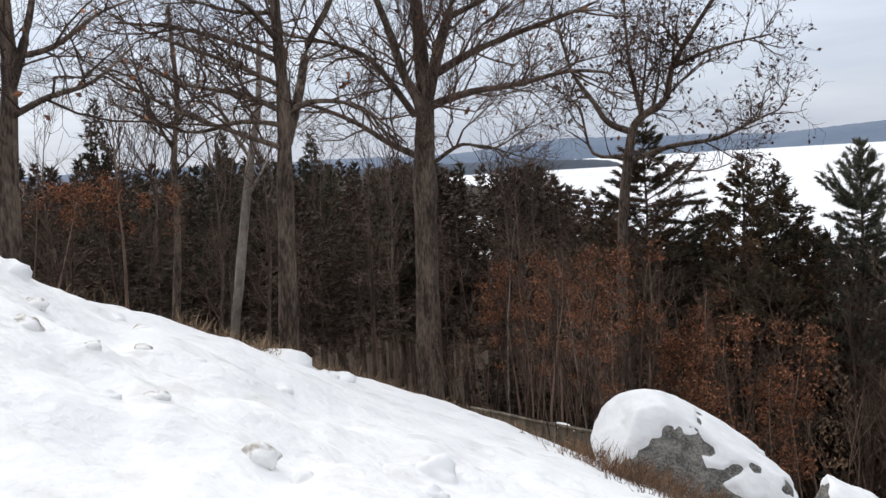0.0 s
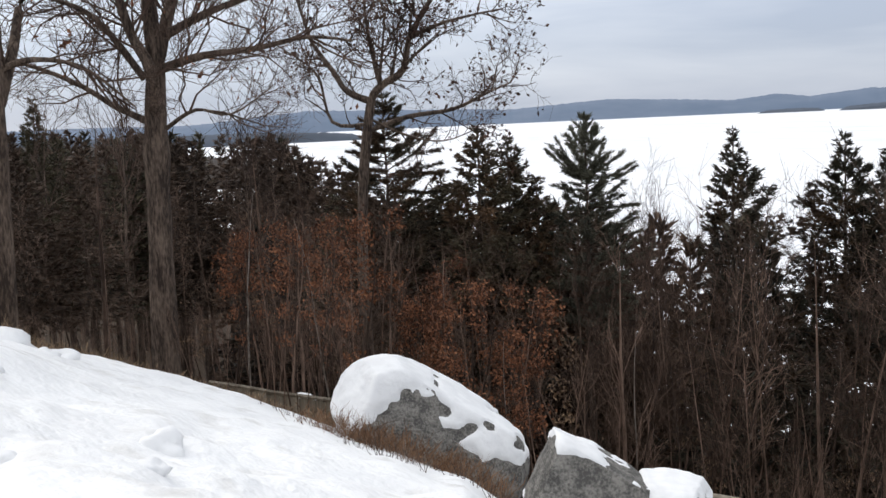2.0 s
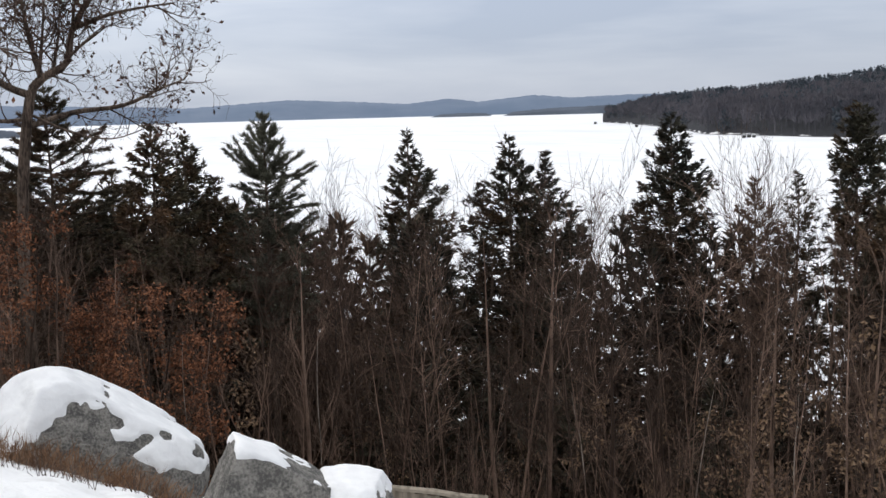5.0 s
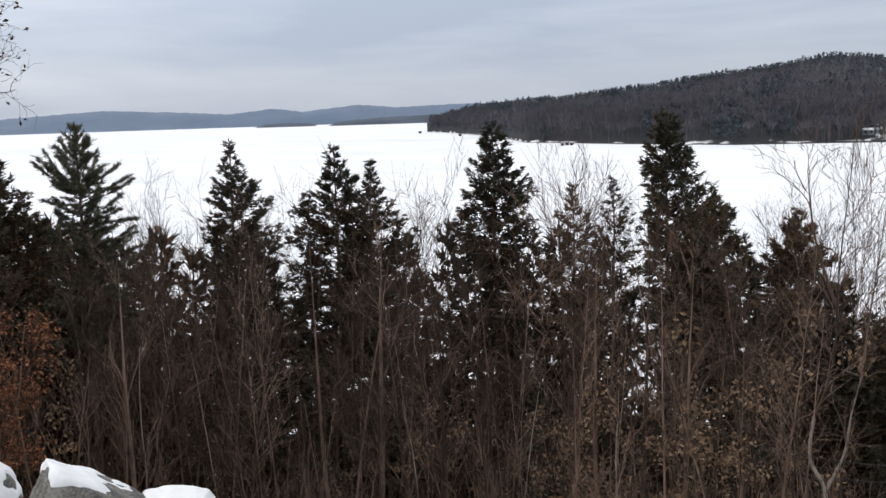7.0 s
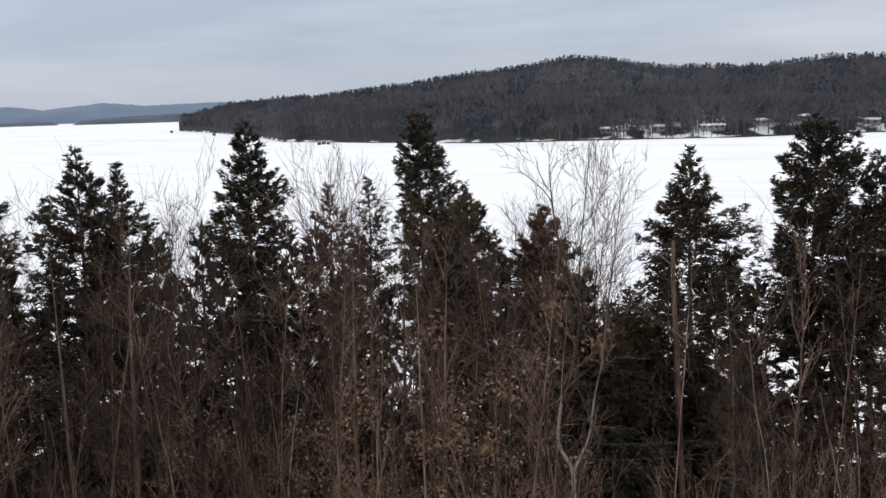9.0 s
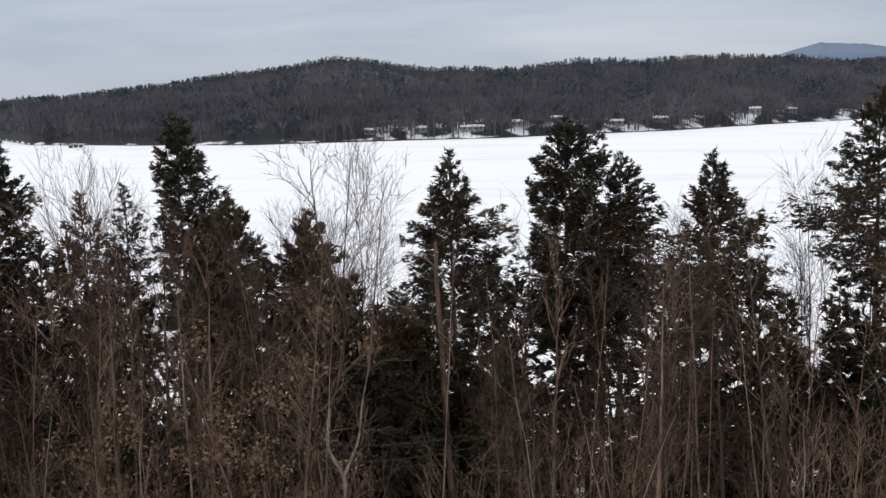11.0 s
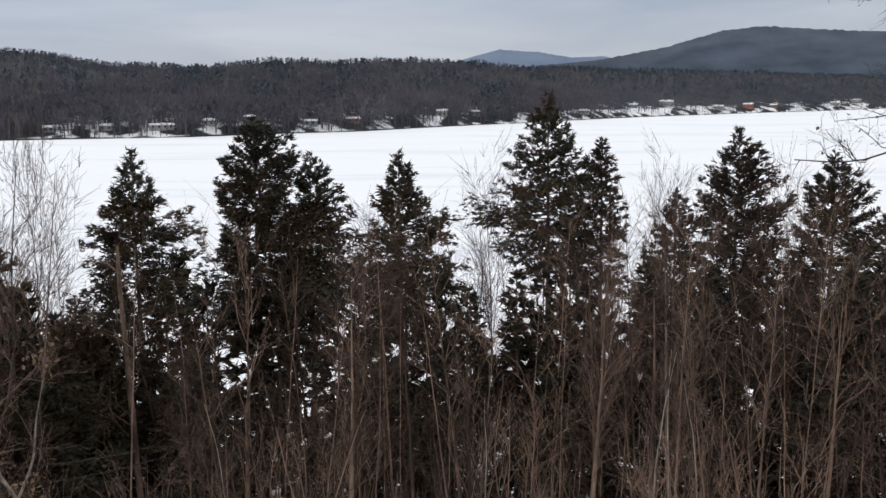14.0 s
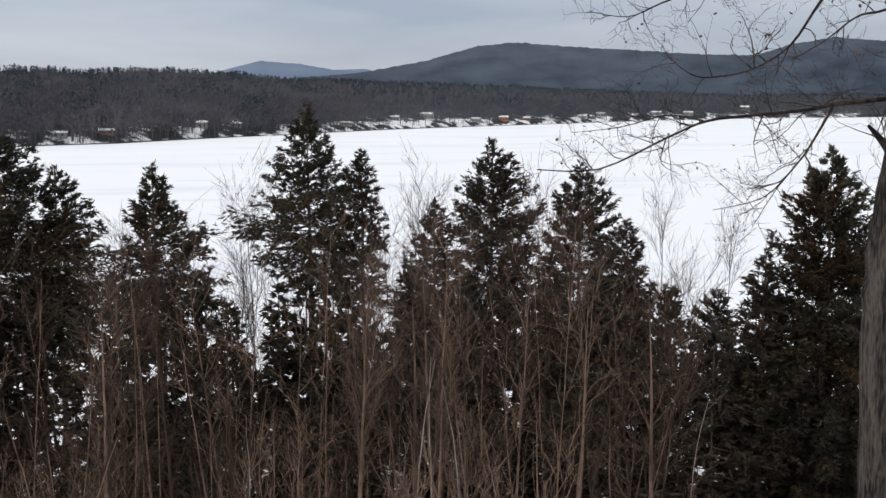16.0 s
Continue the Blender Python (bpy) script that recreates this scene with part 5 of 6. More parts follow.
# ---- saplings and thickets ----
def sapling(name, label, height, r0, seed, mat, twig, spec, wob=0.05, leaves=0, leaf_mat=None, stems=1, high=0.0):
    rng = np.random.default_rng(seed)
    base = tagged(new(name), label, "tree")
    tw, tips = Geo(), []
    tw.straight = True
    for k in range(stems):
        d = Vector((rng.normal(0, .05 + .08 * (stems > 1)), rng.normal(0, .05 + .08 * (stems > 1)), 1))
        q = wander((rng.normal(0, .1) * (stems > 1), rng.normal(0, .1) * (stems > 1), -0.3), d, height * rng.uniform(.8, 1), 9, rng, wob, 0.03)
        g = Geo()
        g.tube(q, taper(r0, 0.006, 10), 5)
        part("trunk" if stems == 1 else "stem", g, mat, base, smooth=True)
        branch_out(tw, q, r0, .008, 0, rng, spec, tips, .3)
    tagged(part("branchwork", tw, twig, base), kind="stuff")
    if leaves:
        ok = np.array([j for j, (p, w) in enumerate(tips) if p[2] > high * height])
        held = rng.permutation(ok)[:max(6, int(len(ok) * 0.13))]  # some twigs keep theirs
        i = held[rng.integers(0, len(held), leaves)]
        pos = np.array([tips[j][0] for j in i]) + rng.normal(0, 0.15, (leaves, 3))
        way = rng.normal(0, .7, (leaves, 3)) + np.array([0, 0, -0.5])
        lf = Geo()
        lf.cards(pos, way, rng.uniform(0.07, 0.13, leaves), rng.uniform(0.045, 0.08, leaves), rng, 0.6)
        tagged(part("foliage", lf, leaf_mat or LEAF, base, "curled dead leaves"), kind="stuff")
    return base


UPRIGHT = [(3.4, 1.5, 0.85, 0.008), (5.0, 0.75, 0.75, 0.0048)]
BUSHY = [(2.8, 1.3, 0.75, 0.011), (6.0, 0.6, 0.7, 0.005)]
POLES = [sapling("sapling_tree", "thin straight leafless sapling on the wooded slope", 9.5, (.026, .036, .048, .030)[i], 100 + i, SAPLING, SAPLING, UPRIGHT, .022) for i in range(4)]
CLUMPS = [sapling("shrub_clump", "many-stemmed leafless shrub on the slope", 5.0, .022, 120 + i, SAPLING, SAPLING, [(2.4, 1.1, 0.55, 0.007), (3.8, 0.6, 0.6, 0.0045)], .06, stems=5) for i in range(3)]
RUSTS = [sapling("young_oak_tree", "young oak holding rust-brown dead leaves", 6.5, .05, 140 + i, SAPLING, TWIG, BUSHY, .06, leaves=600) for i in range(3)]
HIGH_RUSTS = [sapling("young_oak_tree", "slim young oak with rust-brown leaves on its upper twigs", 8.0, .05, 145 + i, SAPLING, TWIG, BUSHY, .05, leaves=420, high=.72) for i in range(2)]
BEECH = [sapling("beech_sapling", "beech sapling with pale tan dead leaves", 4.5, .03, 150 + i, SAPLING, TWIG, BUSHY, .06, leaves=260, leaf_mat=PALE_LEAF) for i in range(2)]
rngs = np.random.default_rng(5)


def scatter(srcs, count, b0, b1, d0, d1, top, group, size, smin=.75, smax=1.25):
    for i in range(count):
        b = b0 + (b1 - b0) * ((i + rngs.random()) / count)
        d = rngs.uniform(d0, d1)
        if 62.4 < b < 66.6:  # a dark hemlock fills this gap
            d = rngs.uniform(38, 43)
        s = rngs.uniform(smin, smax)
        x, y = d * math.sin(radians(b)), d * math.cos(radians(b))
        limit = (EYE_Z + d * math.tan(radians(curve(top, b)))) - ground_z(x, y)
        s = min(s, max(limit, 1.5) / size)
        ob = srcs[i] if i < len(srcs) else copy_thing(srcs[i % len(srcs)], Matrix())
        stand(ob, b, d, s, rngs.uniform(0, 6.28))
        tagged(ob, group=group)


TOPS = [(-25, -3), (0, -3), (20, -4.5), (24, -3.4), (28, -3.4), (32, -5), (40, -5), (48, -4), (60, -5), (64, -5), (70, -7), (88, -5), (98, -5.5), (108, -6), (122, -7)]
scatter(POLES, 128, -16, 111, 26, 43, TOPS, "saplings on the slope", 9.5, .8, 1.35)
scatter(CLUMPS, 62, 4, 110, 26, 42, TOPS, "shrubs on the slope", 5.0, .7, 1.5)
scatter([copy_thing(o, Matrix()) for o in POLES], 24, 26, 61, 22, 28, TOPS, "saplings on the slope", 9.5, .7, 1.0)
scatter([copy_thing(o, Matrix()) for o in POLES], 76, 22, 110, 38, 47, [(20, -4), (60, -4.2), (125, -5)], "saplings on the slope", 9.5, 1.0, 1.6)
scatter([copy_thing(o, Matrix()) for o in CLUMPS], 22, -7, 10, 21, 30, [(-10, -8), (12, -9)], "shrubs on the slope", 5.0, .6, 1.1)
scatter([copy_thing(o, Matrix()) for o in CLUMPS], 14, 68, 93, 29, 37, [(60, -9), (95, -9)], "shrubs on the slope", 5.0, .9, 1.3)
scatter(RUSTS, 26, 2, 20.5, 22, 29, [(-5, -6), (5, -4), (14, -3.2), (21, -6)], "brown-leaved young oaks", 6.5, .7, 1.15)
scatter(BEECH, 22, 0, 66, 23, 38, [(-5, -8), (120, -8)], "pale-leaved beech saplings", 4.5, .7, 1.3)
scatter([copy_thing(o, Matrix()) for o in BEECH], 14, 46, 63, 26, 33, [(40, -7.5), (70, -8)], "pale-leaved beech saplings", 4.5, 1.1, 1.8)

scatter([copy_thing(o, Matrix()) for o in CLUMPS], 20, 29, 110, 18, 26, [(20, -15.5), (125, -14.5)], "shrubs on the slope", 5.0, .5, 1.0)
scatter(HIGH_RUSTS, 6, -23.2, -16, 23, 27, [(-25, 2.0), (-19, 1.6), (-14, .2)], "brown-leaved young oaks", 8.0, 1.2, 1.5)

# young hardwoods whose fine brown twigs close into domes
DOMES = [sapling("hardwood_sapling", "young hardwood with a dense dome of fine brown twigs", 7.5, .032, 160 + i, SAPLING, DOME_TWIG, [(3.6, 2.1, 0.55, 0.012), (5.0, 1.0, 0.55, 0.007), (7.0, .5, .55, .005)], .04) for i in range(2)]
for i, (b, e, d) in enumerate(((95.4, -7.3, 34), (97.6, -7.2, 36), (104.0, -6.6, 36), (106.6, -6.4, 38), (59.6, -6.2, 36), (61.6, -6.6, 35), (57.4, -7.6, 34), (47.6, -5.6, 37), (50.2, -5.0, 39), (33.6, -7.2, 34), (38.6, -5.6, 37), (102.0, -8.6, 33), (109.4, -8.6, 34), (77.6, -9.5, 33), (41.0, -7.6, 34), (54.0, -8.0, 34), (25.6, -7.2, 34), (19.0, -8.5, 30), (21.4, -8.2, 29), (23.6, -8.8, 29), (26.2, -8.4, 30), (28.2, -9.0, 30), (30.6, -9.6, 29), (44.0, -9.5, 29), (36.4, -9.5, 29), (99.6, -9.5, 31), (92.6, -10, 31), (80.6, -10.5, 31), (70.0, -13.0, 31))):
    tip = aim(b, e, d)
    h = tip.z - ground_z(tip.x, tip.y)
    ob = DOMES[i] if i < 2 else copy_thing(DOMES[i % 2], Matrix())
    stand(ob, b, d, h / 7.5 * .9, i * 2.3, h / 7.0)
    tagged(ob, group="young hardwoods")

# straighter, thicker young trunks
YOUNG = [sapling("young_maple_tree", "straight grey-barked young maple on the slope", 10, (.085, .10)[i], 190 + i, SAPLING, SAPLING, [(1.7, 1.9, 0.5, 0.016), (2.6, 1.0, .55, .008), (5, .5, .55, .005)], .022) for i in range(2)]
for i, (b, d, h) in enumerate(((34.8, 27, 9), (37.3, 28, 10), (40.5, 27, 8.5), (43.9, 29, 8), (49.7, 28, 9), (51.9, 27, 9), (22.2, 28, 8), (24, 27, 8), (73.4, 29, 8.5), (79.2, 28, 8), (83.1, 28, 8), (86.1, 29, 8), (92.7, 28, 8), (96.2, 27, 8.5), (97.7, 28, 9), (54.2, 27, 8.5), (105, 29, 8), (109.5, 28, 8), (30.5, 30, 8), (4.2, 27, 8), (7.2, 28, 8), (-4.2, 27, 8), (-17.5, 24, 8))):
    ob = YOUNG[i] if i < 2 else copy_thing(YOUNG[i % 2], Matrix())
    stand(ob, b, d, h / 10 * (1.2 if b > 20 else 1.0), i * 1.3)
    tagged(ob, group="young maples")

PALE = [sapling("pale_birch_sapling", "thin pale-barked birch sapling on the slope", 8, (.03, .04)[i], 195 + i, PALE_BARK, SAPLING, [(1.6, 1.5, 0.5, 0.010), (3.5, .7, .55, .005)], .04) for i in range(2)]
for i, (b, d, h) in enumerate(((24.6, 27, 8), (39.4, 26, 7), (44.7, 25, 7.5), (50.8, 26, 7), (73.0, 27, 7), (96.3, 25, 8), (97.3, 26, 8), (98.7, 26, 7.5), (7.6, 24, 6.5), (3.2, 24, 6.5), (17.4, 25, 6), (86.8, 27, 7), (110.9, 27, 7))):
    ob = PALE[i] if i < 2 else copy_thing(PALE[i % 2], Matrix())
    stand(ob, b, d, h / 8, i * 1.9)
    tagged(ob, group="pale birch saplings")

# bare hardwoods behind the bank
BACK = [sapling("hardwood_tree", "leafless hardwood standing behind the bank trees", 13, .12, 180 + i, BARK, TWIG, [(2.0, 3.2, 0.6, 0.03), (2.4, 1.5, 0.65, 0.014), (5.0, .7, .65, .009)], .06) for i in range(3)]
for i, (b, e, d) in enumerate(((-20, 7.5, 30), (-17.4, 6.0, 38), (-12.6, 5.0, 42), (-5.5, 4.0, 45), (-3.0, 3.4, 50), (3.2, 2.6, 42), (6.4, 2.0, 46), (-15.6, 5.2, 46), (-10, 5.6, 36), (-24.5, 8, 28))):
    tip = aim(b, e, d)
    h = tip.z - ground_z(tip.x, tip.y)
    ob = BACK[i] if i < 3 else copy_thing(BACK[i % 3], Matrix())
    stand(ob, b, d, h / 13, i * 2.1)
    tagged(ob, group="hardwoods behind the bank")

# taller leafless birches against the ice
TALL = [sapling("birch_tree", "slender leafless birch with fine upright twigs", 10.5, .055, 170 + i, DARK_TWIG, DARK_TWIG, [(3.2, 2.3, 0.5, 0.011), (4.2, 1.0, 0.5, 0.0075), (7.0, .5, .5, .0055)], .05) for i in range(2)]
for i, (b, e, d) in enumerate(((59.9, -2.4, 41), (63.1, -2.1, 42), (61.4, -3.2, 44), (48.9, -2.6, 46), (51.1, -2.8, 47), (25.6, -3.4, 40), (27.4, -3.5, 42), (95.6, -3.6, 46), (80.5, -3.4, 45), (88.0, -3.6, 44), (106.5, -4.4, 46), (108.8, -4.2, 45), (86.3, -4.6, 43), (113.5, -5.5, 45))):
    tip = aim(b, e, d)
    h = tip.z - ground_z(tip.x, tip.y)
    ob = TALL[i] if i < 2 else copy_thing(TALL[i % 2], Matrix())
    stand(ob, b, d, max(.75, h / 10.5 * .85), i * 1.7, (h - 1.7) / 10.0)
    tagged(ob, group="tall birches")


# ---- boulders ----
def boulder(name, label, centre, size, turn, seed, sharp, snow_low, snow_label, slant=0.0, planes=(), edge=()):
    """A rounded granite boulder with a snow cap that hugs its top."""
    rng = np.random.default_rng(seed)
    bm = bmesh.new()
    bmesh.ops.create_icosphere(bm, subdivisions=6, radius=1.0)
    off = Vector(rng.uniform(0, 50, 3))
    cuts = [Vector(rng.normal(size=3)).normalized() for _ in range(sharp)]
    for v in bm.verts:
        p = v.co.copy()
        for nx, ny, nz, far in planes:
            over = p.x * nx + p.y * ny + p.z * nz - far
            if over > 0:
                p -= Vector((nx, ny, nz)) * over * 0.92
        for c in cuts:
            over = p.dot(c) - 0.78
            if over > 0:
                p -= c * over * 0.555
        k = 1 + 0.06 * noise.noise(p * 1.1 + off) + 0.035 * noise.noise(p * 2.6 + off) + 0.012 * noise.noise(p * 8 + off)
        p *= k
        v.co = Vector((p.x * size[0], p.y * size[1], p.z * size[2] - slant * p.x * size[0]))
    bm.normal_update()
    base = tagged(new(name), label, "boulder", group="boulders along the bank")
    base.location, base.rotation_euler = centre, (0, 0, turn)
    cap = bm.copy()
    cap.normal_update()
    lift = {}
    for v in cap.verts:
        n = v.normal
        score = n.z * 0.9 + 0.9 * (v.co.z + slant * v.co.x) / size[2] * snow_low[1] + 0.12 * noise.noise(v.co * 1.9 + off) + 0.22 * noise.noise(v.co * 4.5 + off) + 0.12 * noise.noise(v.co * 10 + off) - 0.04 * v.co.x / size[0] - 0.34 * max(0.0, -n.y) - snow_low[0]
        if edge and n.y < 0.35:  # on the near side the snow ends along a worn line
            line = float(np.interp(v.co.x, [q[0] for q in edge], [q[1] for q in edge]))
            score = 1.5 * (v.co.z - line) + 0.16 * noise.noise(v.co * 3.1 + off) + 0.13 * noise.noise(v.co * 8 + off) + 0.30 * max(n.z - 0.55, 0)
            if v.co.x > 0.05:  # bare patches where it has melted through
                score -= max(0.0, 2.2 * (noise.noise(v.co * 3.3 + off * 2) - 0.09))
        lift[v] = score
    for v in cap.verts:
        s = min(max(lift[v] / 0.28, 0), 1)
        v.co = v.co + v.normal * (0.05 * s * (2 - s) - 0.02)
    bmesh.ops.delete(cap, geom=[f for f in cap.faces if all(lift[v] < -0.12 for v in f.verts)], context="FACES")
    part("rock", bm, ROCK, base, smooth=True)
    part("snow_cap", cap, SNOW, base, snow_label, smooth=True)
    return base


def rest(b, d, z):
    return (d * math.sin(radians(b)), d * math.cos(radians(b)), z)


boulder("boulder", "large grey granite boulder with a thick snow cap", rest(13.2, 14.2, -2.46), (1.36, 1.15, 1.0), radians(-12.9), 4, 2, (0.31, 0.62), "thick smooth snow cap", 0.37, ((.12, -.93, .34, .60), (-.85, -.3, .4, .86), (.38, 0, .925, .75)), ((-1.5, .05), (-1.2, .22), (-.85, .38), (-.35, .76), (.05, .66), (.14, .34), (.6, -.10), (1.0, -.22), (1.4, -.4)))
boulder("boulder", "grey granite boulder with a thin snow cap", rest(22.0, 11.2, -2.36), (.78, .62, .86), radians(-21), 9, 1, (1.10, 0.62), "thin melting snow cap", 0.22, ((.30, .05, .95, .66), (-.90, -.1, .42, .74), (.05, -.97, .22, .66)), ((-.9, -.3), (-.74, 0), (-.6, .55), (-.38, .72), (-.1, .61), (.3, .46), (.7, .28), (.9, .2)))
boulder("boulder", "low boulder buried under snow", rest(26.5, 11.4, -2.5), (.52, .6, .5), radians(-26), 14, 2, (0.35, 0.6), "thick snow cap", 0.08, ((.05, 0, 1.0, .72), (.9, -.2, .35, .74)))


# ---- grass, weeds and clods on the bank ----
def tufts():
    rng = np.random.default_rng(21)
    g = Geo()
    for i in range(800):
        b = rng.uniform(-24, 17)
        if b < -15 and rng.random() < 0.75:
            continue
        edge = float(np.interp(b, [-30, -18, -12, -6, 1.3, 6.2, 10.5, 20, 30], [13.2, 13.8, 14.4, 17.4, 18.4, 16.4, 14.4, 13.6, 12]))
        d = edge + abs(rng.normal(0, 1.6)) - 0.5
        x, y = d * math.sin(radians(b)), d * math.cos(radians(b))
        z = ground_z(x, y)
        n = 6
        pos = np.array([x, y, z]) + rng.normal(0, 0.08, (n, 3)) * np.array([1, 1, 0])
        way = rng.normal(0, 0.45, (n, 3)) + np.array([0.25, 0, 1.0])
        g.cards(pos, way, rng.uniform(0.18, 0.55, n) * (0.6 if b > 0 else 0.85) * (0.5 + 0.9 * abs(noise.noise(Vector((b * 0.8, 0, 1))))), rng.uniform(0.010, 0.022, n), rng, 0.8)
    tagged(part("grass", g, GRASS), "dead tan grass along the edge of the snow", "grass", kind="stuff")



def weeds():
    rng = np.random.default_rng(23)
    g = Geo()
    for i in range(190):
        b, d = rng.uniform(6.8, 17.6), 13.0 + abs(rng.normal(0, 0.35)) - 0.25
        if noise.noise(Vector((b * 0.9, 0, 3))) < -0.1:
            continue
        x, y = d * math.sin(radians(b)), d * math.cos(radians(b))
        n = 14
        pos = np.array([x, y, ground_z(x, y)]) + rng.normal(0, 0.14, (n, 3)) * np.array([1, 1, 0])
        g.cards(pos, rng.normal(0, 0.5, (n, 3)) + np.array([0.2, 0, 1.0]), rng.uniform(0.10, 0.40, n), rng.uniform(0.005, 0.013, n), rng, 0.8)
    tagged(part("weeds", g, WEED), "dry brown dead weeds at the foot of the boulder", "weeds", kind="stuff")


tufts()
weeds()


def snow_twig(b, d, h, seed):
    """A dry weed stalk standing out of the snow."""
    rng = np.random.default_rng(seed)
    x, y = d * math.sin(radians(b)), d * math.cos(radians(b))
    ob = new("weed_stalk")
    ob.location = (x, y, ground_z(x, y) - 0.02)
    for _ in range(7):
        g = Geo()
        g.spikes(rng.normal(0, .03, (1, 3)) * np.array([1, 1, 0]), rng.normal(0, .4, (1, 3)) + np.array([0, 0, 1.0]), h * rng.uniform(.5, 1, 1), np.full(1, .004), rng)
        part("stem", g, TWIG, ob)
    tagged(ob, "dry brown weed stalk poking through the snow", "weed", "weed stalks")


for k, (b, d, h) in enumerate(((10.2, 11.2, .34), (5.2, 14.2, .25), (5.6, 14.3, .2), (7.5, 12.8, .2), (8.1, 12.6, .2), (4.6, 14.8, .2), (2.2, 15.2, .25), (1.6, 15.6, .22), (11.6, 11.0, .2), (12.3, 11.2, .18), (8.8, 12.2, .15), (3.1, 15, .2), (14.2, 11.4, .25), (13.4, 11.8, .2), (9.2, 11.6, .15), (6.4, 13.4, .16), (10.6, 10.8, .3), (11.1, 11.4, .22), (12.8, 10.7, .34), (9.7, 12.3, .2), (14.8, 10.9, .3), (15.6, 11.2, .35), (7.0, 13.3, .14), (3.8, 14.6, .18), (0.8, 15.8, .2), (-1.0, 16.0, .22), (16.4, 10.6, .4), (17.2, 10.8, .3), (8.4, 12.0, .18), (12.0, 11.6, .25))):
    snow_twig(b, d, h, 300 + k)


def bank_at(b, e):
    """How far off the bank lies at bearing b and elevation e."""
    for d in np.arange(3.5, 24, 0.1):
        p = aim(b, e, d)
        if ground_z(p.x, p.y) > p.z:
            break
    return float(d)


def clod(b, e, d, r, seed, dirty=True, tall=0.0):
    rng = np.random.default_rng(seed)
    bm = bmesh.new()
    bmesh.ops.create_icosphere(bm, subdivisions=3, radius=1.0)
    off = Vector(rng.uniform(0, 50, 3))
    cuts = [Vector(rng.normal(size=3)).normalized() for _ in range(2 if dirty else 0)]
    for v in bm.verts:
        k = 1 + 0.40 * noise.noise(v.co * 1.1 + off) + 0.20 * noise.noise(v.co * 2.6 + off) + 0.10 * noise.noise(v.co * 6 + off)
        p = v.co * k
        for c in cuts:
            over = p.dot(c) - 0.62
            if over > 0:
                p -= c * over * 0.55
        v.co = Vector((p.x * r * 1.1, p.y * r, p.z * r * (tall or .75)))
    p = aim(b, e, d)
    ob = part("snow_clod", bm, DIRTY_SNOW if dirty else SNOW, smooth=True)
    ob.location = (p.x, p.y, ground_z(p.x, p.y) - r * (0.30 if dirty else 0.48))
    tagged(ob, "dirty frozen clod of ploughed snow on the bank" if dirty else "clean clod of ploughed snow on the bank", "snow clod", "snow clods")


# bearing, elevation, size seen (radius over distance), dirty or clean
for i, (b, e, size, dirty) in enumerate((
    (-11.0, -15.3, 0.026, 1), (-19.2, -8.7, 0.012, 1), (-16.6, -7.8, 0.011, 1), (-16.6, -8.9, 0.011, 1), (-16.0, -11.7, 0.014, 1), (-16.4, -11.4, 0.009, 1),
    (-1.1, -17.0, 0.030, 0), (-1.6, -17.9, 0.022, 0), (-22.4, -7.1, 0.020, 1), (-21.8, -6.1, 0.014, 1), (-22.8, -4.0, 0.024, 0), (-22.1, -3.8, 0.016, 0),
    (-20.0, -5.5, 0.014, 0), (-19.3, -5.7, 0.013, 0), (-19.0, -6.0, 0.010, 0), (-17.9, -7.2, 0.012, 0), (-13.7, -9.9, 0.008, 0), (-9.4, -11.9, 0.014, 0),
    (-6.2, -11.5, 0.020, 0), (-7.0, -11.2, 0.014, 0), (-18.8, -11.1, 0.016, 0), (-8.5, -16.8, 0.018, 0), (-20.9, -5.0, 0.013, 0))):
    d = bank_at(b, e)
    clod(b, e, d, size * d * 0.72, 200 + i, bool(dirty), 1.2 if size > 0.028 else 0.0)
clod(-10.3, -9, 15.2, .60, 240, False, 0.6)
for i, (b, r) in enumerate(((5.9, .48), (6.6, .40), (7.0, .42), (8.2, .36), (9.4, .34))):
    clod(b, -14, 20.6, r, 250 + i, False, 1.3)


def box(g, c, sx, sy, sz):
    x, y, z = c
    v = np.array([(x + i * sx / 2, y + j * sy / 2, z + k * sz) for k in (0, 1) for i, j in ((-1, -1), (1, -1), (1, 1), (-1, 1))])
    g.v.append(v)
    g.f.append(np.array([(0, 3, 2, 1), (4, 5, 6, 7), (0, 1, 5, 4), (1, 2, 6, 5), (2, 3, 7, 6), (3, 0, 4, 7)]) + g.n)
    g.n += 8
    return g


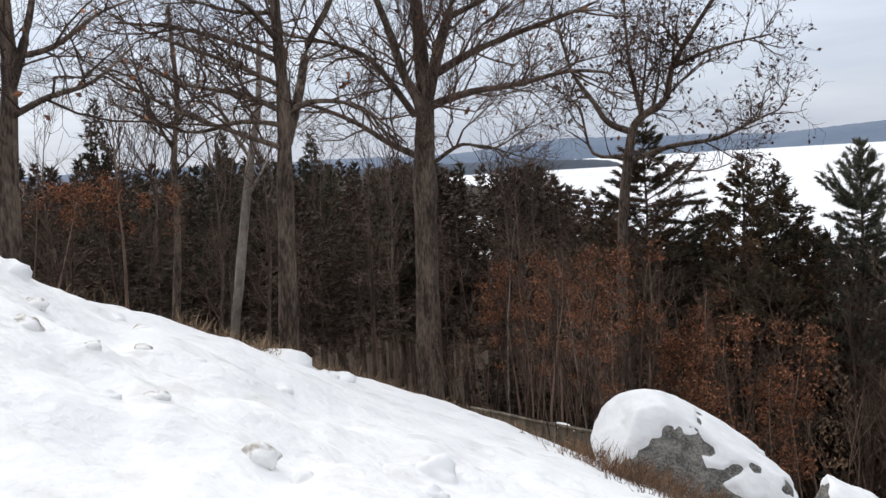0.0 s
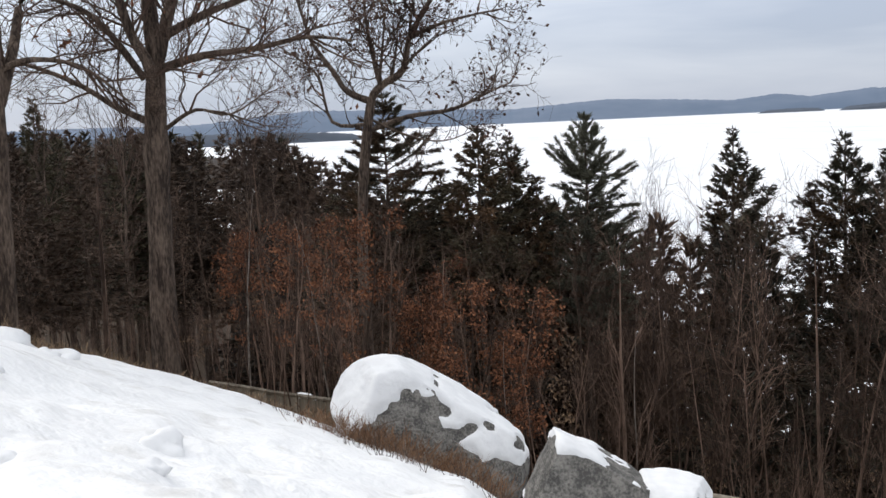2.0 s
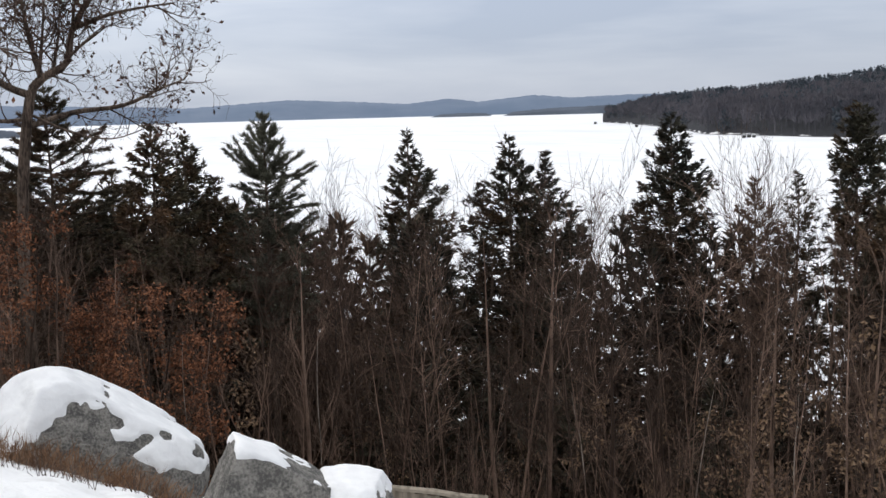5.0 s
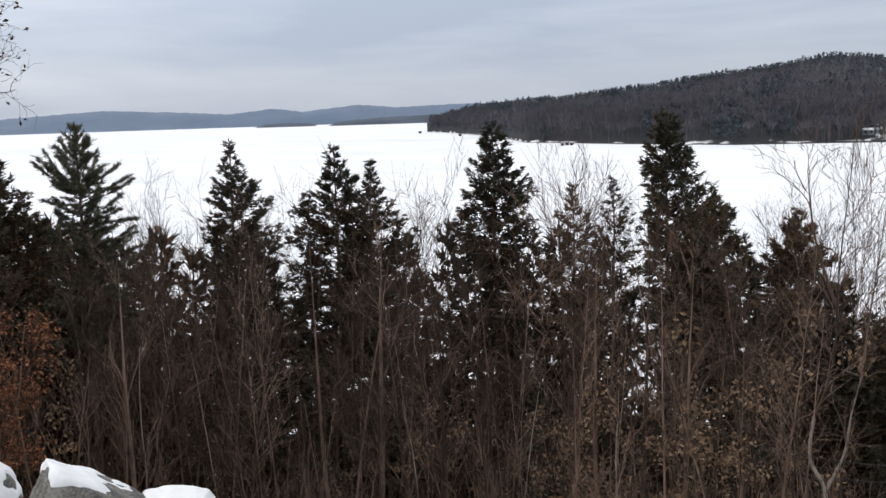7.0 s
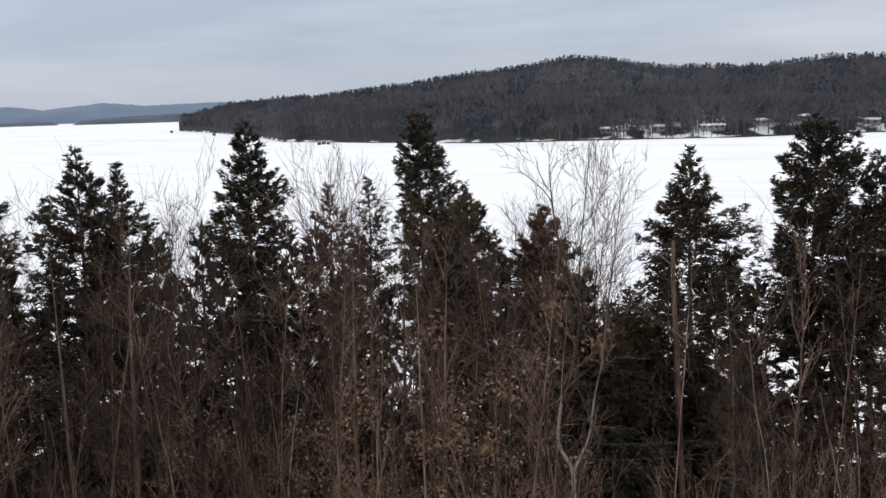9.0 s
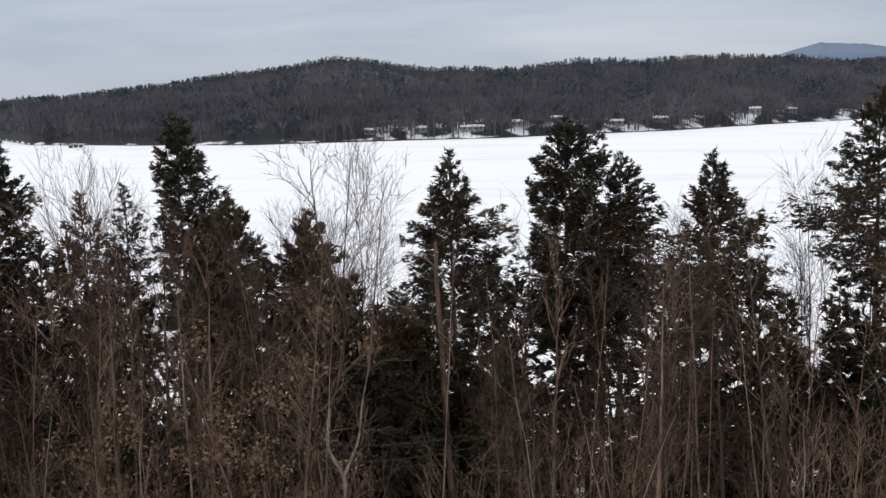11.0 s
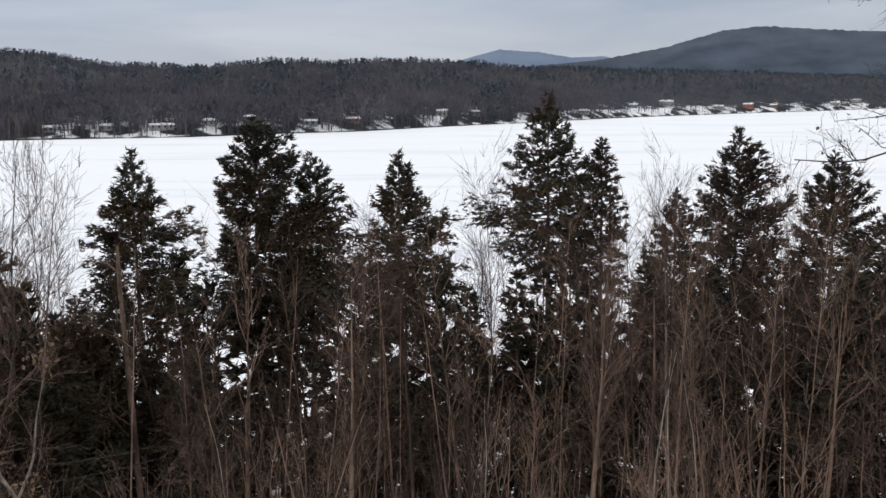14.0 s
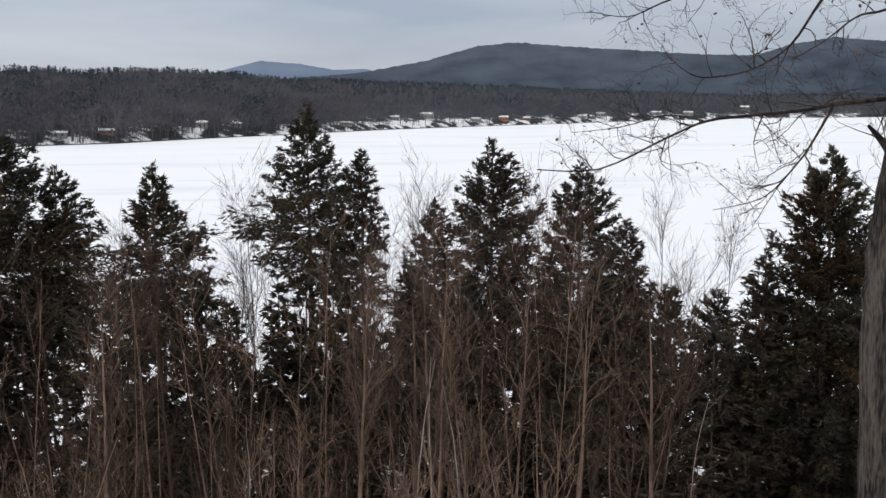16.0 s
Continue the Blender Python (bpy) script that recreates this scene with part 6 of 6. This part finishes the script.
# ---- old board fence at the edge of the terrace ----
def fence(b0, b1, d, top0, top1, label):
    """Weathered upright boards under a flat rail, from bearing b0 to b1; top0 and top1 are the rail's heights."""
    rng = np.random.default_rng(int(d * 10))
    p, q = aim(b0, 0, d), aim(b1, 0, d)
    run = Vector((q.x - p.x, q.y - p.y, 0))
    n = int(run.length / 0.15)
    base = tagged(new("board_fence"), label, "fence")
    base.location = (p.x, p.y, 0)
    turn = math.atan2(run.y, run.x)
    for i in range(n):
        u = (i + .5) / n
        x, y = run.x * u, run.y * u
        foot = ground_z(p.x + x, p.y + y) - 0.15
        tall = top0 + (top1 - top0) * u - foot - rng.uniform(0.01, 0.05)
        me = box(Geo(), (0, 0, 0), 0.152, 0.025, max(tall, .2)).mesh("board")
        ob = part("board", me, WEATHERED, base)
        ob.location, ob.rotation_euler = (x, y, foot), (rng.normal(0, .015), 0, turn + rng.normal(0, .02))
    g = Geo()
    rail = [Vector((run.x * k / 6, run.y * k / 6, top0 + (top1 - top0) * k / 6 + 0.012 * math.sin(k * 2.1))) for k in range(7)]
    g.tube(rail, [0.042] * 7, 6)
    part("top_rail", g, WEATHERED, base, "round weathered top rail")


fence(1.0, 11.5, 20.0, 2 - 20 * math.tan(radians(13.6)), 2 - 20 * math.tan(radians(15.95)), "low weathered board fence along the grassy terrace edge")
fence(25.2, 34.0, 12.9, 2 - 12.9 * math.tan(radians(20.05)), 2 - 12.9 * math.tan(radians(21.3)), "grey weathered board fence beside a snowy boulder")
for i, b in enumerate((4.6, 5.0, 5.5, 5.8, 6.3, 8.0, 8.5, 8.7)):
    ob = copy_thing(POLES[i % 4], Matrix())
    stand(ob, b, 19.2, .42, i * 1.1)
    tagged(ob, group="saplings on the slope")


# ---- cottages on the far shore, ice shanties, cables ----
def gable(w, dp, h, over=0.5):
    g = Geo()
    a, b = w / 2 + over, dp / 2 + over
    v = np.array([(-a, -b, 0), (a, -b, 0), (a, b, 0), (-a, b, 0), (-a, 0, h), (a, 0, h), (-a, -b, .35), (a, -b, .35), (a, b, .35), (-a, b, .35), (-a, 0, h + .35), (a, 0, h + .35)])
    g.v.append(v)
    g.f.append(np.array([(0, 1, 5, 4), (2, 3, 4, 5), (6, 10, 11, 7), (8, 11, 10, 9), (0, 6, 7, 1), (2, 8, 9, 3), (0, 4, 10, 6), (4, 3, 9, 10), (1, 7, 11, 5), (5, 11, 8, 2)]))
    g.n = 12
    return g


WALLS = [material("cottage_paint", c, l, 0.8, 0.8, 0.0) for c, l in (((.26, .25, .24), (.36, .35, .33)), ((.16, .10, .07), (.24, .15, .11)), ((.30, .12, .09), (.38, .17, .13)), ((.18, .19, .20), (.27, .28, .29)))]
GLASS = material("dark_window", (.02, .022, .025), (.05, .055, .06), 1, 0.15, 0.0)


def cottage(b, up, w, h, paint, label):
    """A lakeside cottage with a snowy gable roof, up metres behind the shore."""
    r = curve(SHORE, b) + up
    x, y = r * math.sin(radians(b)), r * math.cos(radians(b))
    base = tagged(new("cottage"), label, "house", "cottages on the far shore")
    base.location, base.rotation_euler = (x, y, hill_z(b, r) - 0.3), (0, 0, -radians(b) + 0.2 * math.sin(b * 7))
    w, h = w * .72, h * .72
    dp = w * .7
    part("wall", box(Geo(), (0, 0, -1), w, dp, h + 1), WALLS[paint], base)
    roof = part("roof", gable(w, dp, h * .36), SNOW, base, "snow-covered gable roof")
    roof.location = (0, 0, h)
    n = max(2, int(w / 3))
    for i in range(n):
        part("window", box(Geo(), (-w / 2 + w * (i + .5) / n, -dp / 2 - .04, 1.0), 1.1, .12, 1.2), GLASS, base)


for b, up, w, h, paint, label in COTTAGES:
    cottage(b, up, w, h, paint, label)


SHANTY = material("dark_shanty_boards", (0.035, 0.033, 0.032), (0.085, 0.078, 0.072), 3.0, 0.85, 0.0)


def shanty(b, e, w):
    w *= 0.75
    d = (EYE_Z - LAKE_Z) / math.tan(radians(-e))
    base = tagged(new("ice_shanty"), "small dark fishing shanty on the ice", "shanty", "ice shanties")
    p = aim(b, e, d)
    base.location = (p.x, p.y, LAKE_Z)
    part("wall", box(Geo(), (0, 0, 0), w, w, w * .8), SHANTY, base)
    roof = part("roof", gable(w, w, w * .25, .1), WALLS[3], base)
    roof.location = (0, 0, w * .8)


for b, e, w in ((40.1, -.93, 3.4), (42.3, -1.15, 3.0), (47.9, -1.85, 2.2), (48.15, -1.83, 2.4), (48.4, -1.84, 2.0)):
    shanty(b, e, w)

for k, (e0, e1) in enumerate(((-17.8, -18.1), (-18.8, -18.8))):
    g = Geo()
    a, b = aim(57.5, e0, 30), aim(68.6, e1, 31)
    g.tube([a.lerp(b, i / 16) - Vector((0, 0, 0.25 * (1 - (i / 8 - 1) ** 2))) for i in range(17)], [.012] * 17, 5)
    tagged(part("cable", g, WIRE), "thin black cable strung between the trees", "cable", "cables")
